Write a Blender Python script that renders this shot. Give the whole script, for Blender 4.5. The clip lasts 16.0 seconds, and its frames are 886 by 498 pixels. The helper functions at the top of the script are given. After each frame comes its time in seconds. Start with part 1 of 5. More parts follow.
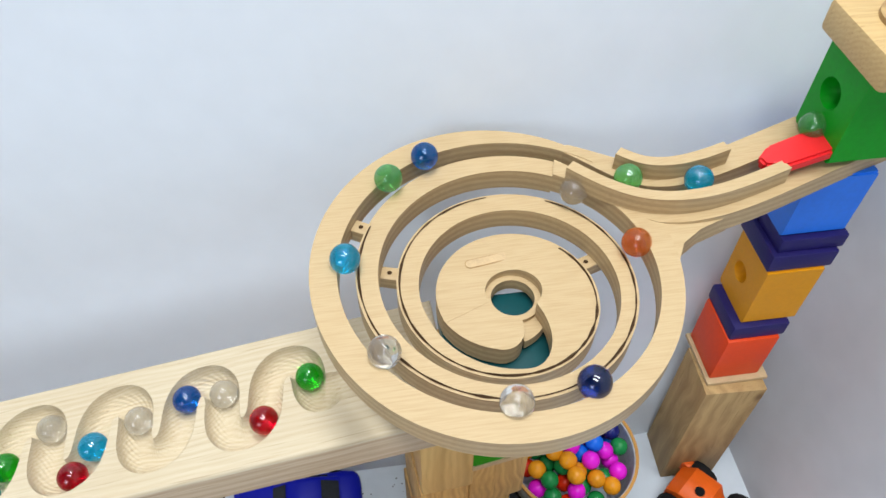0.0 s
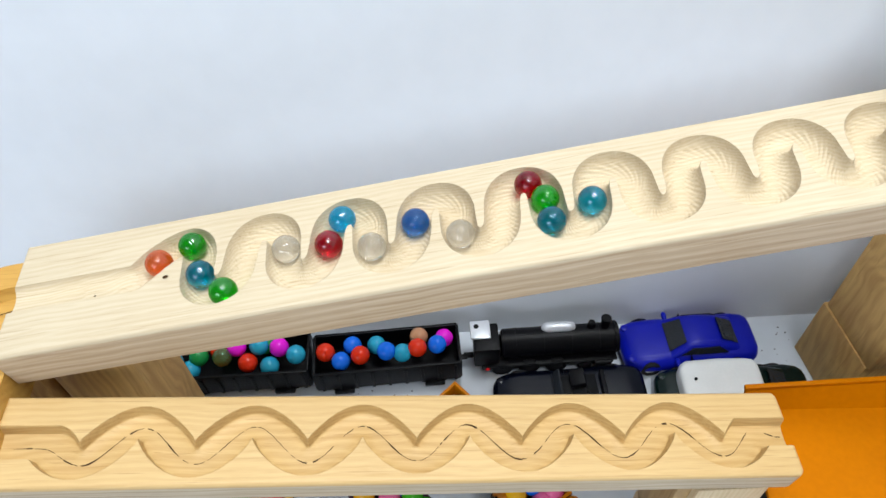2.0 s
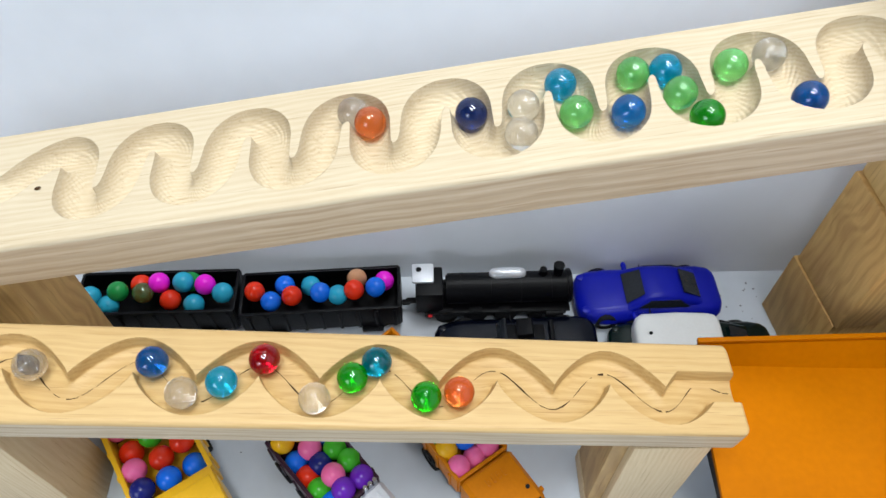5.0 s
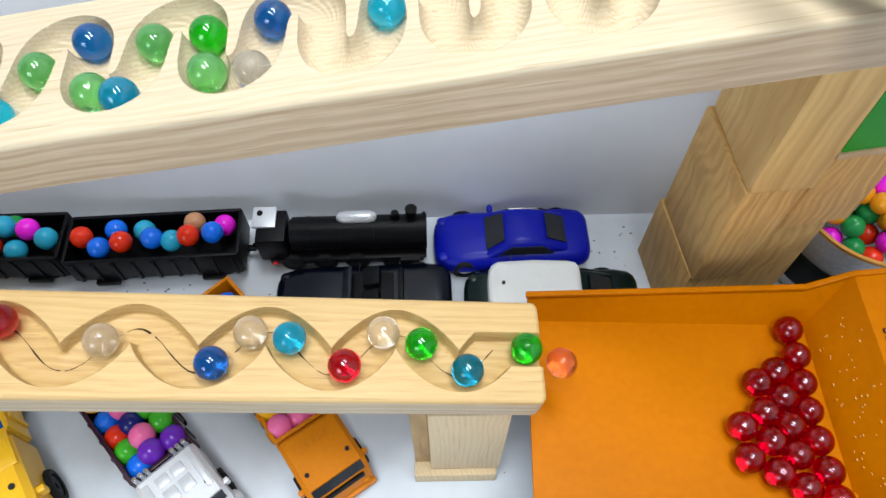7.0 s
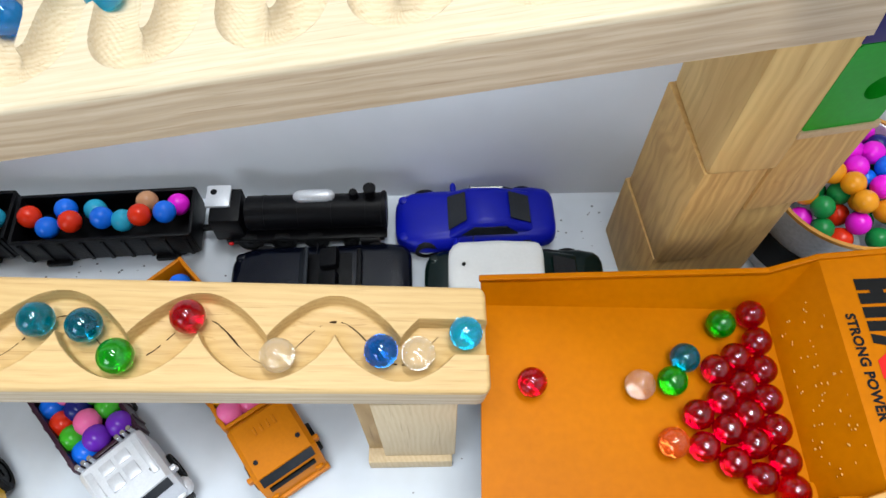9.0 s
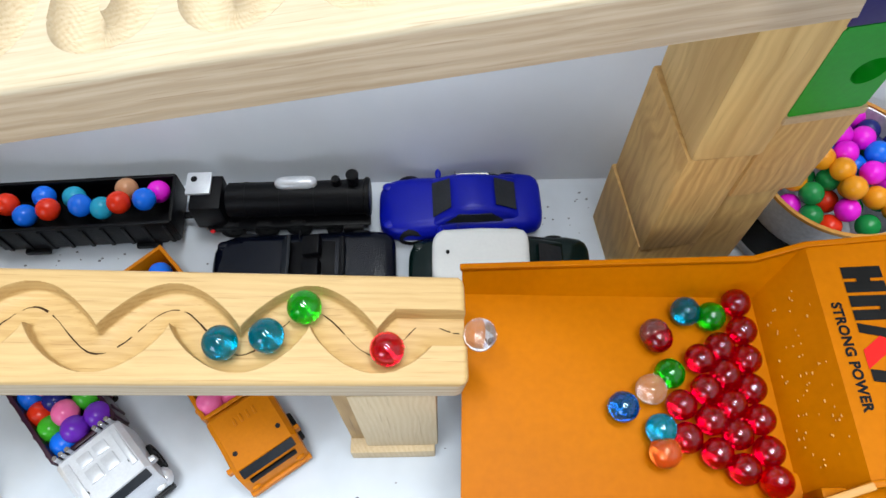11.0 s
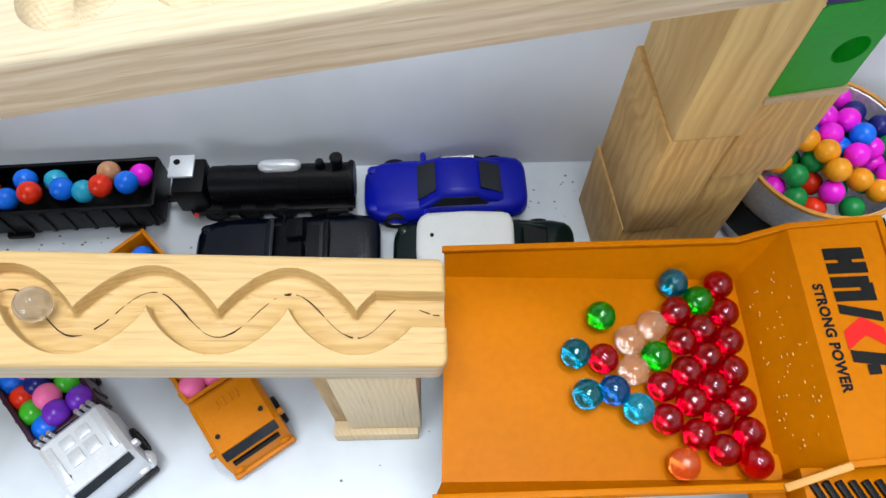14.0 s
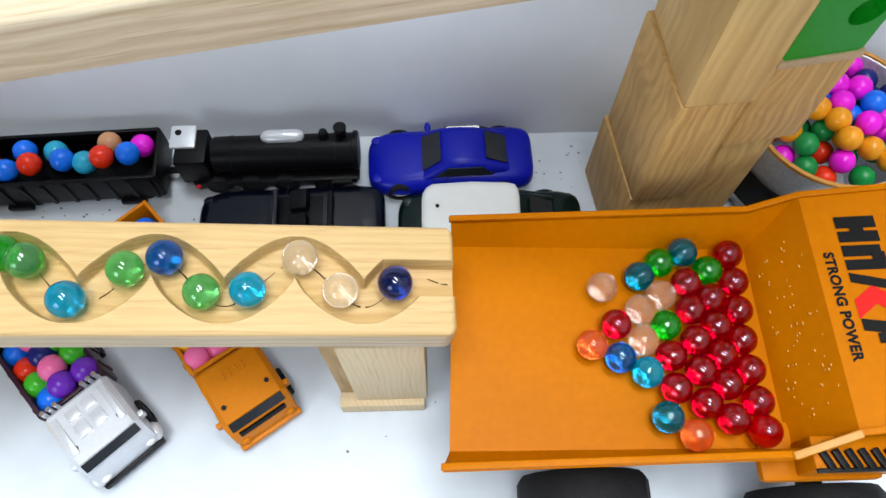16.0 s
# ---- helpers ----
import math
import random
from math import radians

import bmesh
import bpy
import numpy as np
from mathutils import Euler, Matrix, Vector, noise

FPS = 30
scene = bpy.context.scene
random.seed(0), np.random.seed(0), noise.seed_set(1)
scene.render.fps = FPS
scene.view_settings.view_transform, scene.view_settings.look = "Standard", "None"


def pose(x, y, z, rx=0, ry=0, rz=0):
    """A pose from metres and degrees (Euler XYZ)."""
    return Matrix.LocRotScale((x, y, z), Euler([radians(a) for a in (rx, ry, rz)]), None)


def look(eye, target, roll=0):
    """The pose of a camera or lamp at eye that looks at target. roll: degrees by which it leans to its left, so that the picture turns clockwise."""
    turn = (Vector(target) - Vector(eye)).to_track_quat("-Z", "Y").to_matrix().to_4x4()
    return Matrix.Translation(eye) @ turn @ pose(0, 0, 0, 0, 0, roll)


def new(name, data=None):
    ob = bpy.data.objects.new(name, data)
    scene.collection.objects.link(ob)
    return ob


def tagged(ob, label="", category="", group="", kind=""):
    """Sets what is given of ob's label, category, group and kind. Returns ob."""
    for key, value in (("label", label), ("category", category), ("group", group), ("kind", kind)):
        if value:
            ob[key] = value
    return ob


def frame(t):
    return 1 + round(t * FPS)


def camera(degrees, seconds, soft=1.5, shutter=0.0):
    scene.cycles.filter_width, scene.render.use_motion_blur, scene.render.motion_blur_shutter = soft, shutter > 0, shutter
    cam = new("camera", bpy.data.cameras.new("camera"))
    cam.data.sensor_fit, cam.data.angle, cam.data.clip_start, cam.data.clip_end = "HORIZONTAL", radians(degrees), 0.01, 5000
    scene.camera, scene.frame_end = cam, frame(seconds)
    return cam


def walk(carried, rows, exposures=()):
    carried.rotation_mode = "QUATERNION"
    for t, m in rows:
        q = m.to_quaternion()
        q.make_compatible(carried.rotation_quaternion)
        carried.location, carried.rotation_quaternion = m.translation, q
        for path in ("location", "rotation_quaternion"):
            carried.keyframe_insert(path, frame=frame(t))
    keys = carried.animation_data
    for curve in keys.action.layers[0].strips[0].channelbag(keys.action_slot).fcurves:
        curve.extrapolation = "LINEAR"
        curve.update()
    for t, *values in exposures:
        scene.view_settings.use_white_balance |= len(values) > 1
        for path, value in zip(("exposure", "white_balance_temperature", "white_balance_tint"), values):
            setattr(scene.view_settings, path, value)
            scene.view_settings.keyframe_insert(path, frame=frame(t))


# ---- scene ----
cam = camera(63.5, 16.0)
PATH = [
    (0, (0.0489, 0.0031, 0.6042), (0.2340, 1.3437, -0.9755), 0),
    (0.5, (-0.0052, -0.0010, 0.5814), (0.1394, 1.3187, -1.0202), -1.3),
    (1, (-0.0884, -0.0239, 0.5595), (-0.0021, 1.2958, -1.0462), -2.8),
    (1.5, (-0.1674, -0.0478, 0.5356), (-0.1383, 1.2698, -1.0733), -3),
    (2, (-0.2350, -0.0572, 0.5179), (-0.2330, 1.2553, -1.0951), -2.9),
    (2.5, (-0.2829, -0.0614, 0.5002), (-0.2974, 1.2407, -1.1211), -2.3),
    (3, (-0.3026, -0.0572, 0.4867), (-0.3162, 1.2178, -1.1565), -1.7),
    (3.5, (-0.2964, -0.0562, 0.4805), (-0.3068, 1.2085, -1.1710), -1.5),
    (4, (-0.2850, -0.0541, 0.4753), (-0.2922, 1.2095, -1.1762), -1),
    (4.5, (-0.2496, -0.0530, 0.4732), (-0.2527, 1.2137, -1.1762), -1),
    (5, (-0.1945, -0.0468, 0.4701), (-0.1903, 1.1856, -1.2064), -0.8),
    (5.2, (-0.1747, -0.0468, 0.4690), (-0.1581, 1.1721, -1.2158), -0.4),
    (7.3, (-0.0842, -0.0146, 0.4378), (-0.0780, 1.0338, -1.3582), -0.6),
    (7.5, (-0.0801, -0.0135, 0.4368), (-0.0759, 1.0286, -1.3634), -0.6),
    (8, (-0.0738, -0.0094, 0.4347), (-0.0697, 1.0119, -1.3770), -0.7),
    (8.5, (-0.0697, -0.0073, 0.4316), (-0.0624, 0.9994, -1.3884), -0.5),
    (9, (-0.0655, -0.0073, 0.4306), (-0.0530, 0.9901, -1.3946), -0.3),
    (11.5, (-0.0541, -0.0021, 0.4254), (-0.0385, 0.9464, -1.4258), -0.2),
    (12, (-0.0520, -0.0021, 0.4254), (-0.0343, 0.9402, -1.4290), -0),
    (12.5, (-0.0499, -0.0031, 0.4254), (-0.0302, 0.9381, -1.4300), 0),
    (13, (-0.0468, -0.0031, 0.4243), (-0.0281, 0.9287, -1.4352), -0),
    (13.5, (-0.0458, -0.0031, 0.4243), (-0.0260, 0.9225, -1.4383), -0),
    (14, (-0.0489, -0.0042, 0.4233), (-0.0229, 0.9194, -1.4404), 0.3),
    (14.5, (-0.0551, -0.0052, 0.4243), (-0.0302, 0.9110, -1.4435), 0.2),
    (15, (-0.0614, -0.0073, 0.4233), (-0.0395, 0.9069, -1.4446), 0),
    (15.5, (-0.0593, -0.0073, 0.4222), (-0.0281, 0.8934, -1.4529), 0.5),
    (16, (-0.0530, -0.0062, 0.4181), (-0.0250, 0.8590, -1.4726), 0.4),
]
walk(cam, [(t, look(eye, target, roll)) for t, eye, target, roll in PATH], [(0, 0.0), (0.8, 0.0), (1.5, 0.2), (5, 0.18), (7.5, 0.30), (16, 0.32)])

# ---- light ----
world = bpy.data.worlds.new("room_light")
scene.world = world
world.use_nodes = True
world.node_tree.nodes["Background"].inputs[0].default_value = (0.80, 0.88, 1.0, 1)
world.node_tree.nodes["Background"].inputs[1].default_value = 0.35


def lamp(name, kind, energy, m, size=1.0, size_y=None, color=(1, 1, 1)):
    d = bpy.data.lights.new(name, kind)
    d.energy, d.color = energy, color
    if kind == "AREA":
        d.shape, d.size, d.size_y = "RECTANGLE", size, size_y or size
    ob = new(name, d)
    ob.matrix_world = m
    return ob


for tx, ty in ((-0.22, -0.42), (0.30, 0.30)):
    lamp("ceiling_tube_light", "AREA", 36, look((tx, ty, 2.45), (tx + 0.05, ty + 0.05, 0.2)), 1.3, 0.30, (0.945, 0.99, 1.0))
# added bluish fill from the front left; no window stands there
lamp("front_fill_light", "AREA", 30, look((-1.7, -2.2, 1.5), (-0.1, 0.2, 0.15)), 1.3, 1.2, (0.80, 0.90, 1.0))
scene.view_settings.exposure = 0.0

# ---- materials ----


def nodes_of(name):
    m = bpy.data.materials.new(name)
    m.use_nodes = True
    return m, m.node_tree.nodes, m.node_tree.links, m.node_tree.nodes["Principled BSDF"]


def rgba(c):
    return (c[0], c[1], c[2], 1.0)


def plain(name, color, rough=0.5, metal=0.0, var=0.08, scale=60.0, bump=0.0, coat=0.0, spec=0.5):
    """Paint, plastic or metal with a faint mottling at two scales."""
    m, n, l, b = nodes_of(name)
    co = n.new("ShaderNodeTexCoord")
    na, nb = n.new("ShaderNodeTexNoise"), n.new("ShaderNodeTexNoise")
    na.inputs["Scale"].default_value, nb.inputs["Scale"].default_value = scale, scale * 9
    na.inputs["Detail"].default_value = 4
    l.new(co.outputs["Object"], na.inputs["Vector"])
    l.new(co.outputs["Object"], nb.inputs["Vector"])
    add = n.new("ShaderNodeMath")
    add.operation = "ADD"
    l.new(na.outputs["Fac"], add.inputs[0])
    l.new(nb.outputs["Fac"], add.inputs[1])
    ramp = n.new("ShaderNodeMapRange")
    ramp.inputs["From Min"].default_value, ramp.inputs["From Max"].default_value = 0.6, 1.4
    ramp.inputs["To Min"].default_value, ramp.inputs["To Max"].default_value = 1 - var, 1 + var
    l.new(add.outputs[0], ramp.inputs["Value"])
    mul = n.new("ShaderNodeVectorMath")
    mul.operation = "SCALE"
    mul.inputs[0].default_value = color
    l.new(ramp.outputs[0], mul.inputs["Scale"])
    l.new(mul.outputs[0], b.inputs["Base Color"])
    b.inputs["Roughness"].default_value, b.inputs["Metallic"].default_value = rough, metal
    b.inputs["Coat Weight"].default_value = coat
    b.inputs["Specular IOR Level"].default_value = spec
    if bump:
        bp = n.new("ShaderNodeBump")
        bp.inputs["Strength"].default_value, bp.inputs["Distance"].default_value = bump, 0.0006
        l.new(nb.outputs["Fac"], bp.inputs["Height"])
        l.new(bp.outputs[0], b.inputs["Normal"])
    return m


def wood(name, light, dark, along=0, rings=260.0, contrast=0.5, rough=0.5, knots=0.0, coat=0.0, wavy=0.012, lines=0.0, line_mix=0.45):
    """Sawn timber: growth rings as fine uneven streaks along one axis, pores, faint stains and a few knots."""
    m, n, l, b = nodes_of(name)
    co = n.new("ShaderNodeTexCoord")
    info = n.new("ShaderNodeObjectInfo")
    shift = n.new("ShaderNodeVectorMath")
    shift.operation = "SCALE"
    shift.inputs[0].default_value = (3.1, 1.7, 2.3)
    l.new(info.outputs["Random"], shift.inputs["Scale"])
    add = n.new("ShaderNodeVectorMath")
    l.new(co.outputs["Object"], add.inputs[0])
    l.new(shift.outputs[0], add.inputs[1])
    squeeze = [1.0, 1.0, 1.0]
    squeeze[along] = 0.045
    mp = n.new("ShaderNodeMapping")
    mp.inputs["Scale"].default_value = squeeze
    bend = n.new("ShaderNodeTexNoise")
    bend.inputs["Scale"].default_value, bend.inputs["Detail"].default_value = 16, 2
    l.new(add.outputs[0], bend.inputs["Vector"])
    sway = n.new("ShaderNodeVectorMath")
    sway.operation = "SCALE"
    sway.inputs["Scale"].default_value = wavy
    l.new(bend.outputs["Color"], sway.inputs[0])
    bent = n.new("ShaderNodeVectorMath")
    l.new(add.outputs[0], bent.inputs[0])
    l.new(sway.outputs[0], bent.inputs[1])
    l.new(bent.outputs[0], mp.inputs["Vector"])
    streak, pores, stain = (n.new("ShaderNodeTexNoise") for _ in range(3))
    streak.inputs["Scale"].default_value, streak.inputs["Detail"].default_value = rings, 5
    streak.inputs["Distortion"].default_value = 0.6
    pores.inputs["Scale"].default_value, pores.inputs["Detail"].default_value = rings * 5, 2
    stain.inputs["Scale"].default_value, stain.inputs["Detail"].default_value = 14, 3
    for t in (streak, pores):
        l.new(mp.outputs[0], t.inputs["Vector"])
    l.new(add.outputs[0], stain.inputs["Vector"])
    wave = n.new("ShaderNodeTexWave")
    wave.wave_type = "RINGS"
    wave.rings_direction = "XYZ"[along]
    wave.inputs["Scale"].default_value = rings * 0.30
    wave.inputs["Distortion"].default_value = 5.0
    wave.inputs["Detail"].default_value = 2.5
    wave.inputs["Detail Scale"].default_value = 0.9
    mp2 = n.new("ShaderNodeMapping")
    mp2.inputs["Scale"].default_value = squeeze
    mp2.inputs["Location"].default_value = (0.02, 0.06, 0.09)
    l.new(bent.outputs[0], mp2.inputs["Vector"])
    l.new(mp2.outputs[0], wave.inputs["Vector"])
    mixn = n.new("ShaderNodeMix")
    mixn.inputs[0].default_value = 0.22
    l.new(streak.outputs["Fac"], mixn.inputs[2])
    l.new(wave.outputs["Fac"], mixn.inputs[3])
    mix2 = n.new("ShaderNodeMix")
    mix2.inputs[0].default_value = 0.22
    l.new(mixn.outputs[0], mix2.inputs[2])
    l.new(pores.outputs["Fac"], mix2.inputs[3])
    mix3 = n.new("ShaderNodeMix")
    mix3.inputs[0].default_value = 0.25
    l.new(mix2.outputs[0], mix3.inputs[2])
    l.new(stain.outputs["Fac"], mix3.inputs[3])
    ramp = n.new("ShaderNodeValToRGB")
    ramp.color_ramp.elements[0].position, ramp.color_ramp.elements[0].color = 0.5 - 0.5 * contrast, rgba(dark)
    ramp.color_ramp.elements[1].position, ramp.color_ramp.elements[1].color = 0.62, rgba(light)
    l.new(mix3.outputs[0], ramp.inputs[0])
    col = ramp.outputs[0]
    marks = n.new("ShaderNodeMapping")
    thin = [1.0, 1.0, 1.0]
    thin[along] = 0.03
    marks.inputs["Scale"].default_value = thin
    l.new(add.outputs[0], marks.inputs["Vector"])
    fleck = n.new("ShaderNodeTexNoise")
    fleck.inputs["Scale"].default_value, fleck.inputs["Detail"].default_value = 900, 3
    l.new(marks.outputs[0], fleck.inputs["Vector"])
    fr = n.new("ShaderNodeMapRange")
    fr.inputs["From Min"].default_value, fr.inputs["From Max"].default_value = 0.60, 0.76
    fr.inputs["To Max"].default_value = 0.55
    l.new(fleck.outputs["Fac"], fr.inputs["Value"])
    layers = [fr.outputs[0]]
    if lines:
        band = n.new("ShaderNodeTexWave")
        band.bands_direction = "Z" if along == 0 else "X"
        band.inputs["Scale"].default_value, band.inputs["Distortion"].default_value = lines, 2.2
        band.inputs["Detail"].default_value, band.inputs["Detail Scale"].default_value = 2.0, 0.35
        l.new(mp2.outputs[0], band.inputs["Vector"])
        br_ = n.new("ShaderNodeMapRange")
        br_.inputs["From Min"].default_value, br_.inputs["From Max"].default_value = 0.55, 1.0
        br_.inputs["To Max"].default_value = line_mix
        l.new(band.outputs["Fac"], br_.inputs["Value"])
        layers.append(br_.outputs[0])
    for fac in layers:
        fm = n.new("ShaderNodeMix")
        fm.data_type = "RGBA"
        l.new(fac, fm.inputs[0])
        l.new(col, fm.inputs[6])
        fm.inputs[7].default_value = (dark[0] * 0.62, dark[1] * 0.52, dark[2] * 0.42, 1)
        col = fm.outputs[2]
    if knots:
        vor = n.new("ShaderNodeTexVoronoi")
        vor.inputs["Scale"].default_value = knots
        mp3 = n.new("ShaderNodeMapping")
        sq = [1.0, 1.0, 1.0]
        sq[along] = 0.6
        mp3.inputs["Scale"].default_value = sq
        l.new(add.outputs[0], mp3.inputs["Vector"])
        l.new(mp3.outputs[0], vor.inputs["Vector"])
        kr = n.new("ShaderNodeMapRange")
        kr.inputs["From Min"].default_value, kr.inputs["From Max"].default_value = 0.04, 0.13
        kr.inputs["To Min"].default_value, kr.inputs["To Max"].default_value = 0.75, 0.0
        l.new(vor.outputs["Distance"], kr.inputs["Value"])
        km = n.new("ShaderNodeMix")
        km.data_type = "RGBA"
        l.new(kr.outputs[0], km.inputs[0])
        l.new(col, km.inputs[6])
        km.inputs[7].default_value = (dark[0] * 0.45, dark[1] * 0.36, dark[2] * 0.28, 1)
        col = km.outputs[2]
    l.new(col, b.inputs["Base Color"])
    b.inputs["Roughness"].default_value = rough
    b.inputs["Coat Weight"].default_value = coat
    b.inputs["Specular IOR Level"].default_value = 0.35
    bp = n.new("ShaderNodeBump")
    bp.inputs["Strength"].default_value, bp.inputs["Distance"].default_value = 0.25, 0.0004
    l.new(mix2.outputs[0], bp.inputs["Height"])
    l.new(bp.outputs[0], b.inputs["Normal"])
    return m


def ply(name, light, dark):
    """Plywood: pale veneer above, and stripes of the plies on the cut edges."""
    m, n, l, b = nodes_of(name)
    co = n.new("ShaderNodeTexCoord")
    mp = n.new("ShaderNodeMapping")
    mp.inputs["Scale"].default_value = (14, 260, 260)
    mp.inputs["Rotation"].default_value = (0, 0, 0.25)
    l.new(co.outputs["Object"], mp.inputs["Vector"])
    grain = n.new("ShaderNodeTexNoise")
    grain.inputs["Scale"].default_value, grain.inputs["Detail"].default_value = 4.0, 6
    l.new(mp.outputs[0], grain.inputs["Vector"])
    ramp = n.new("ShaderNodeValToRGB")
    ramp.color_ramp.elements[0].position, ramp.color_ramp.elements[0].color = 0.25, rgba(dark)
    ramp.color_ramp.elements[1].position, ramp.color_ramp.elements[1].color = 0.6, rgba(light)
    l.new(grain.outputs["Fac"], ramp.inputs[0])
    geo = n.new("ShaderNodeNewGeometry")
    sep, sepn = n.new("ShaderNodeSeparateXYZ"), n.new("ShaderNodeSeparateXYZ")
    l.new(co.outputs["Object"], sep.inputs[0])
    l.new(co.outputs["Normal"], sepn.inputs[0])
    layer = n.new("ShaderNodeMath")
    layer.operation = "PINGPONG"
    layer.inputs[1].default_value = 0.0021
    l.new(sep.outputs["Z"], layer.inputs[0])
    lr = n.new("ShaderNodeMapRange")
    lr.inputs["From Min"].default_value, lr.inputs["From Max"].default_value = 0.0007, 0.0014
    lr.inputs["To Min"].default_value, lr.inputs["To Max"].default_value = 0.0, 0.30
    l.new(layer.outputs[0], lr.inputs["Value"])
    side = n.new("ShaderNodeMath")
    side.operation = "ABSOLUTE"
    l.new(sepn.outputs["Z"], side.inputs[0])
    sr = n.new("ShaderNodeMapRange")
    sr.inputs["From Min"].default_value, sr.inputs["From Max"].default_value = 0.35, 0.6
    sr.inputs["To Min"].default_value, sr.inputs["To Max"].default_value = 1.0, 0.0
    l.new(side.outputs[0], sr.inputs["Value"])
    fac = n.new("ShaderNodeMath")
    fac.operation = "MULTIPLY"
    l.new(lr.outputs[0], fac.inputs[0])
    l.new(sr.outputs[0], fac.inputs[1])
    mx = n.new("ShaderNodeMix")
    mx.data_type = "RGBA"
    l.new(fac.outputs[0], mx.inputs[0])
    l.new(ramp.outputs[0], mx.inputs[6])
    mx.inputs[7].default_value = (dark[0] * 0.55, dark[1] * 0.48, dark[2] * 0.40, 1)
    l.new(mx.outputs[2], b.inputs["Base Color"])
    b.inputs["Roughness"].default_value = 0.42
    b.inputs["Specular IOR Level"].default_value = 0.35
    bp = n.new("ShaderNodeBump")
    bp.inputs["Strength"].default_value, bp.inputs["Distance"].default_value = 0.15, 0.0003
    l.new(grain.outputs["Fac"], bp.inputs["Height"])
    l.new(bp.outputs[0], b.inputs["Normal"])
    return m


def glass(name, color, see=0.10, clear=1.0):
    """Clear tinted marble glass with a faint curl of denser colour inside."""
    m, n, l, b = nodes_of(name)
    co = n.new("ShaderNodeTexCoord")
    ns = n.new("ShaderNodeTexNoise")
    ns.inputs["Scale"].default_value, ns.inputs["Detail"].default_value = 85, 3
    ns.inputs["Distortion"].default_value = 2.0
    l.new(co.outputs["Object"], ns.inputs["Vector"])
    mr = n.new("ShaderNodeMapRange")
    mr.inputs["From Min"].default_value, mr.inputs["From Max"].default_value = 0.3, 0.7
    mr.inputs["To Min"].default_value, mr.inputs["To Max"].default_value = 0.80, 1.12
    l.new(ns.outputs["Fac"], mr.inputs["Value"])
    mul = n.new("ShaderNodeVectorMath")
    mul.operation = "SCALE"
    mul.inputs[0].default_value = color
    l.new(mr.outputs[0], mul.inputs["Scale"])
    l.new(mul.outputs[0], b.inputs["Base Color"])
    b.inputs["Transmission Weight"].default_value = clear
    b.inputs["Roughness"].default_value = 0.0
    b.inputs["IOR"].default_value = 1.62
    # tinted transparent share stands in for light focused through the ball
    thin = n.new("ShaderNodeBsdfTransparent")
    thin.inputs[0].default_value = rgba([c ** 0.5 for c in color])
    both = n.new("ShaderNodeMixShader")
    both.inputs[0].default_value = see
    l.new(b.outputs[0], both.inputs[1])
    l.new(thin.outputs[0], both.inputs[2])
    l.new(both.outputs[0], n["Material Output"].inputs["Surface"])
    return m


PINE = wood("pine_pale", (0.56, 0.472, 0.335), (0.475, 0.372, 0.24), 0, 460, 0.42, 0.5, wavy=0.006)
# groove faces: streaked cut grain, its colour lightened against the groove's shade
PINE_CUT = wood("pine_cut_grain", (0.60, 0.505, 0.355), (0.47, 0.355, 0.215), 0, 600, 0.5, 0.62, wavy=0.02)
# board sides: growth lines on a slightly darker tone than the top
PINE_SIDE = wood("pine_lined_side", (0.56, 0.445, 0.315), (0.43, 0.31, 0.19), 0, 420, 0.42, 0.6, wavy=0.006, lines=48.0, line_mix=0.32)
PINE_WARM = wood("pine_warm", (0.56, 0.385, 0.175), (0.47, 0.30, 0.118), 0, 420, 0.42, 0.45, wavy=0.006)
PINE_WARM_CUT = wood("pine_warm_cut_grain", (0.55, 0.37, 0.155), (0.42, 0.25, 0.085), 0, 380, 0.46, 0.5, wavy=0.01)
# board sides: growth lines on a greyer tone than the top
PINE_WARM_SIDE = wood("pine_grey_side", (0.52, 0.425, 0.30), (0.40, 0.30, 0.19), 0, 420, 0.42, 0.6, wavy=0.006, lines=60.0, line_mix=0.3)
PINE_POST = wood("pine_post", (0.66, 0.41, 0.145), (0.43, 0.235, 0.070), 2, 260, 0.55, 0.6, knots=13.0, wavy=0.022, lines=37.0, line_mix=0.22)
PINE_POST_PALE = wood("pine_post_pale", (0.72, 0.49, 0.19), (0.56, 0.34, 0.11), 2, 240, 0.5, 0.55, knots=5.0, wavy=0.016, lines=21.0, line_mix=0.3)
PINE_PALE_BLOCK = wood("pine_pale_block", (0.62, 0.485, 0.30), (0.52, 0.37, 0.205), 2, 420, 0.5, 0.6, knots=9.0, wavy=0.010)
VARNISHED = wood("pine_varnished", (0.56, 0.325, 0.075), (0.41, 0.205, 0.038), 0, 200, 0.5, 0.32, coat=0.15, wavy=0.008)
TIMBER_BLOCK = wood("rough_block", (0.48, 0.315, 0.135), (0.22, 0.115, 0.042), 2, 90, 0.55, 0.65, knots=24.0, wavy=0.03)
PLY = ply("plywood", (0.49, 0.355, 0.195), (0.43, 0.295, 0.148))
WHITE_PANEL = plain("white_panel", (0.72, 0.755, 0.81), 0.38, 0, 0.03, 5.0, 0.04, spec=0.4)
# side panel's weaker light put into a greyer base colour
SHADED_PANEL = plain("shaded_panel", (0.55, 0.545, 0.575), 0.45, 0, 0.05, 5.0, 0.04, spec=0.4)
WHITE_FLOOR = plain("white_floor", (0.56, 0.605, 0.665), 0.5, 0, 0.06, 7.0, 0.05, spec=0.35)
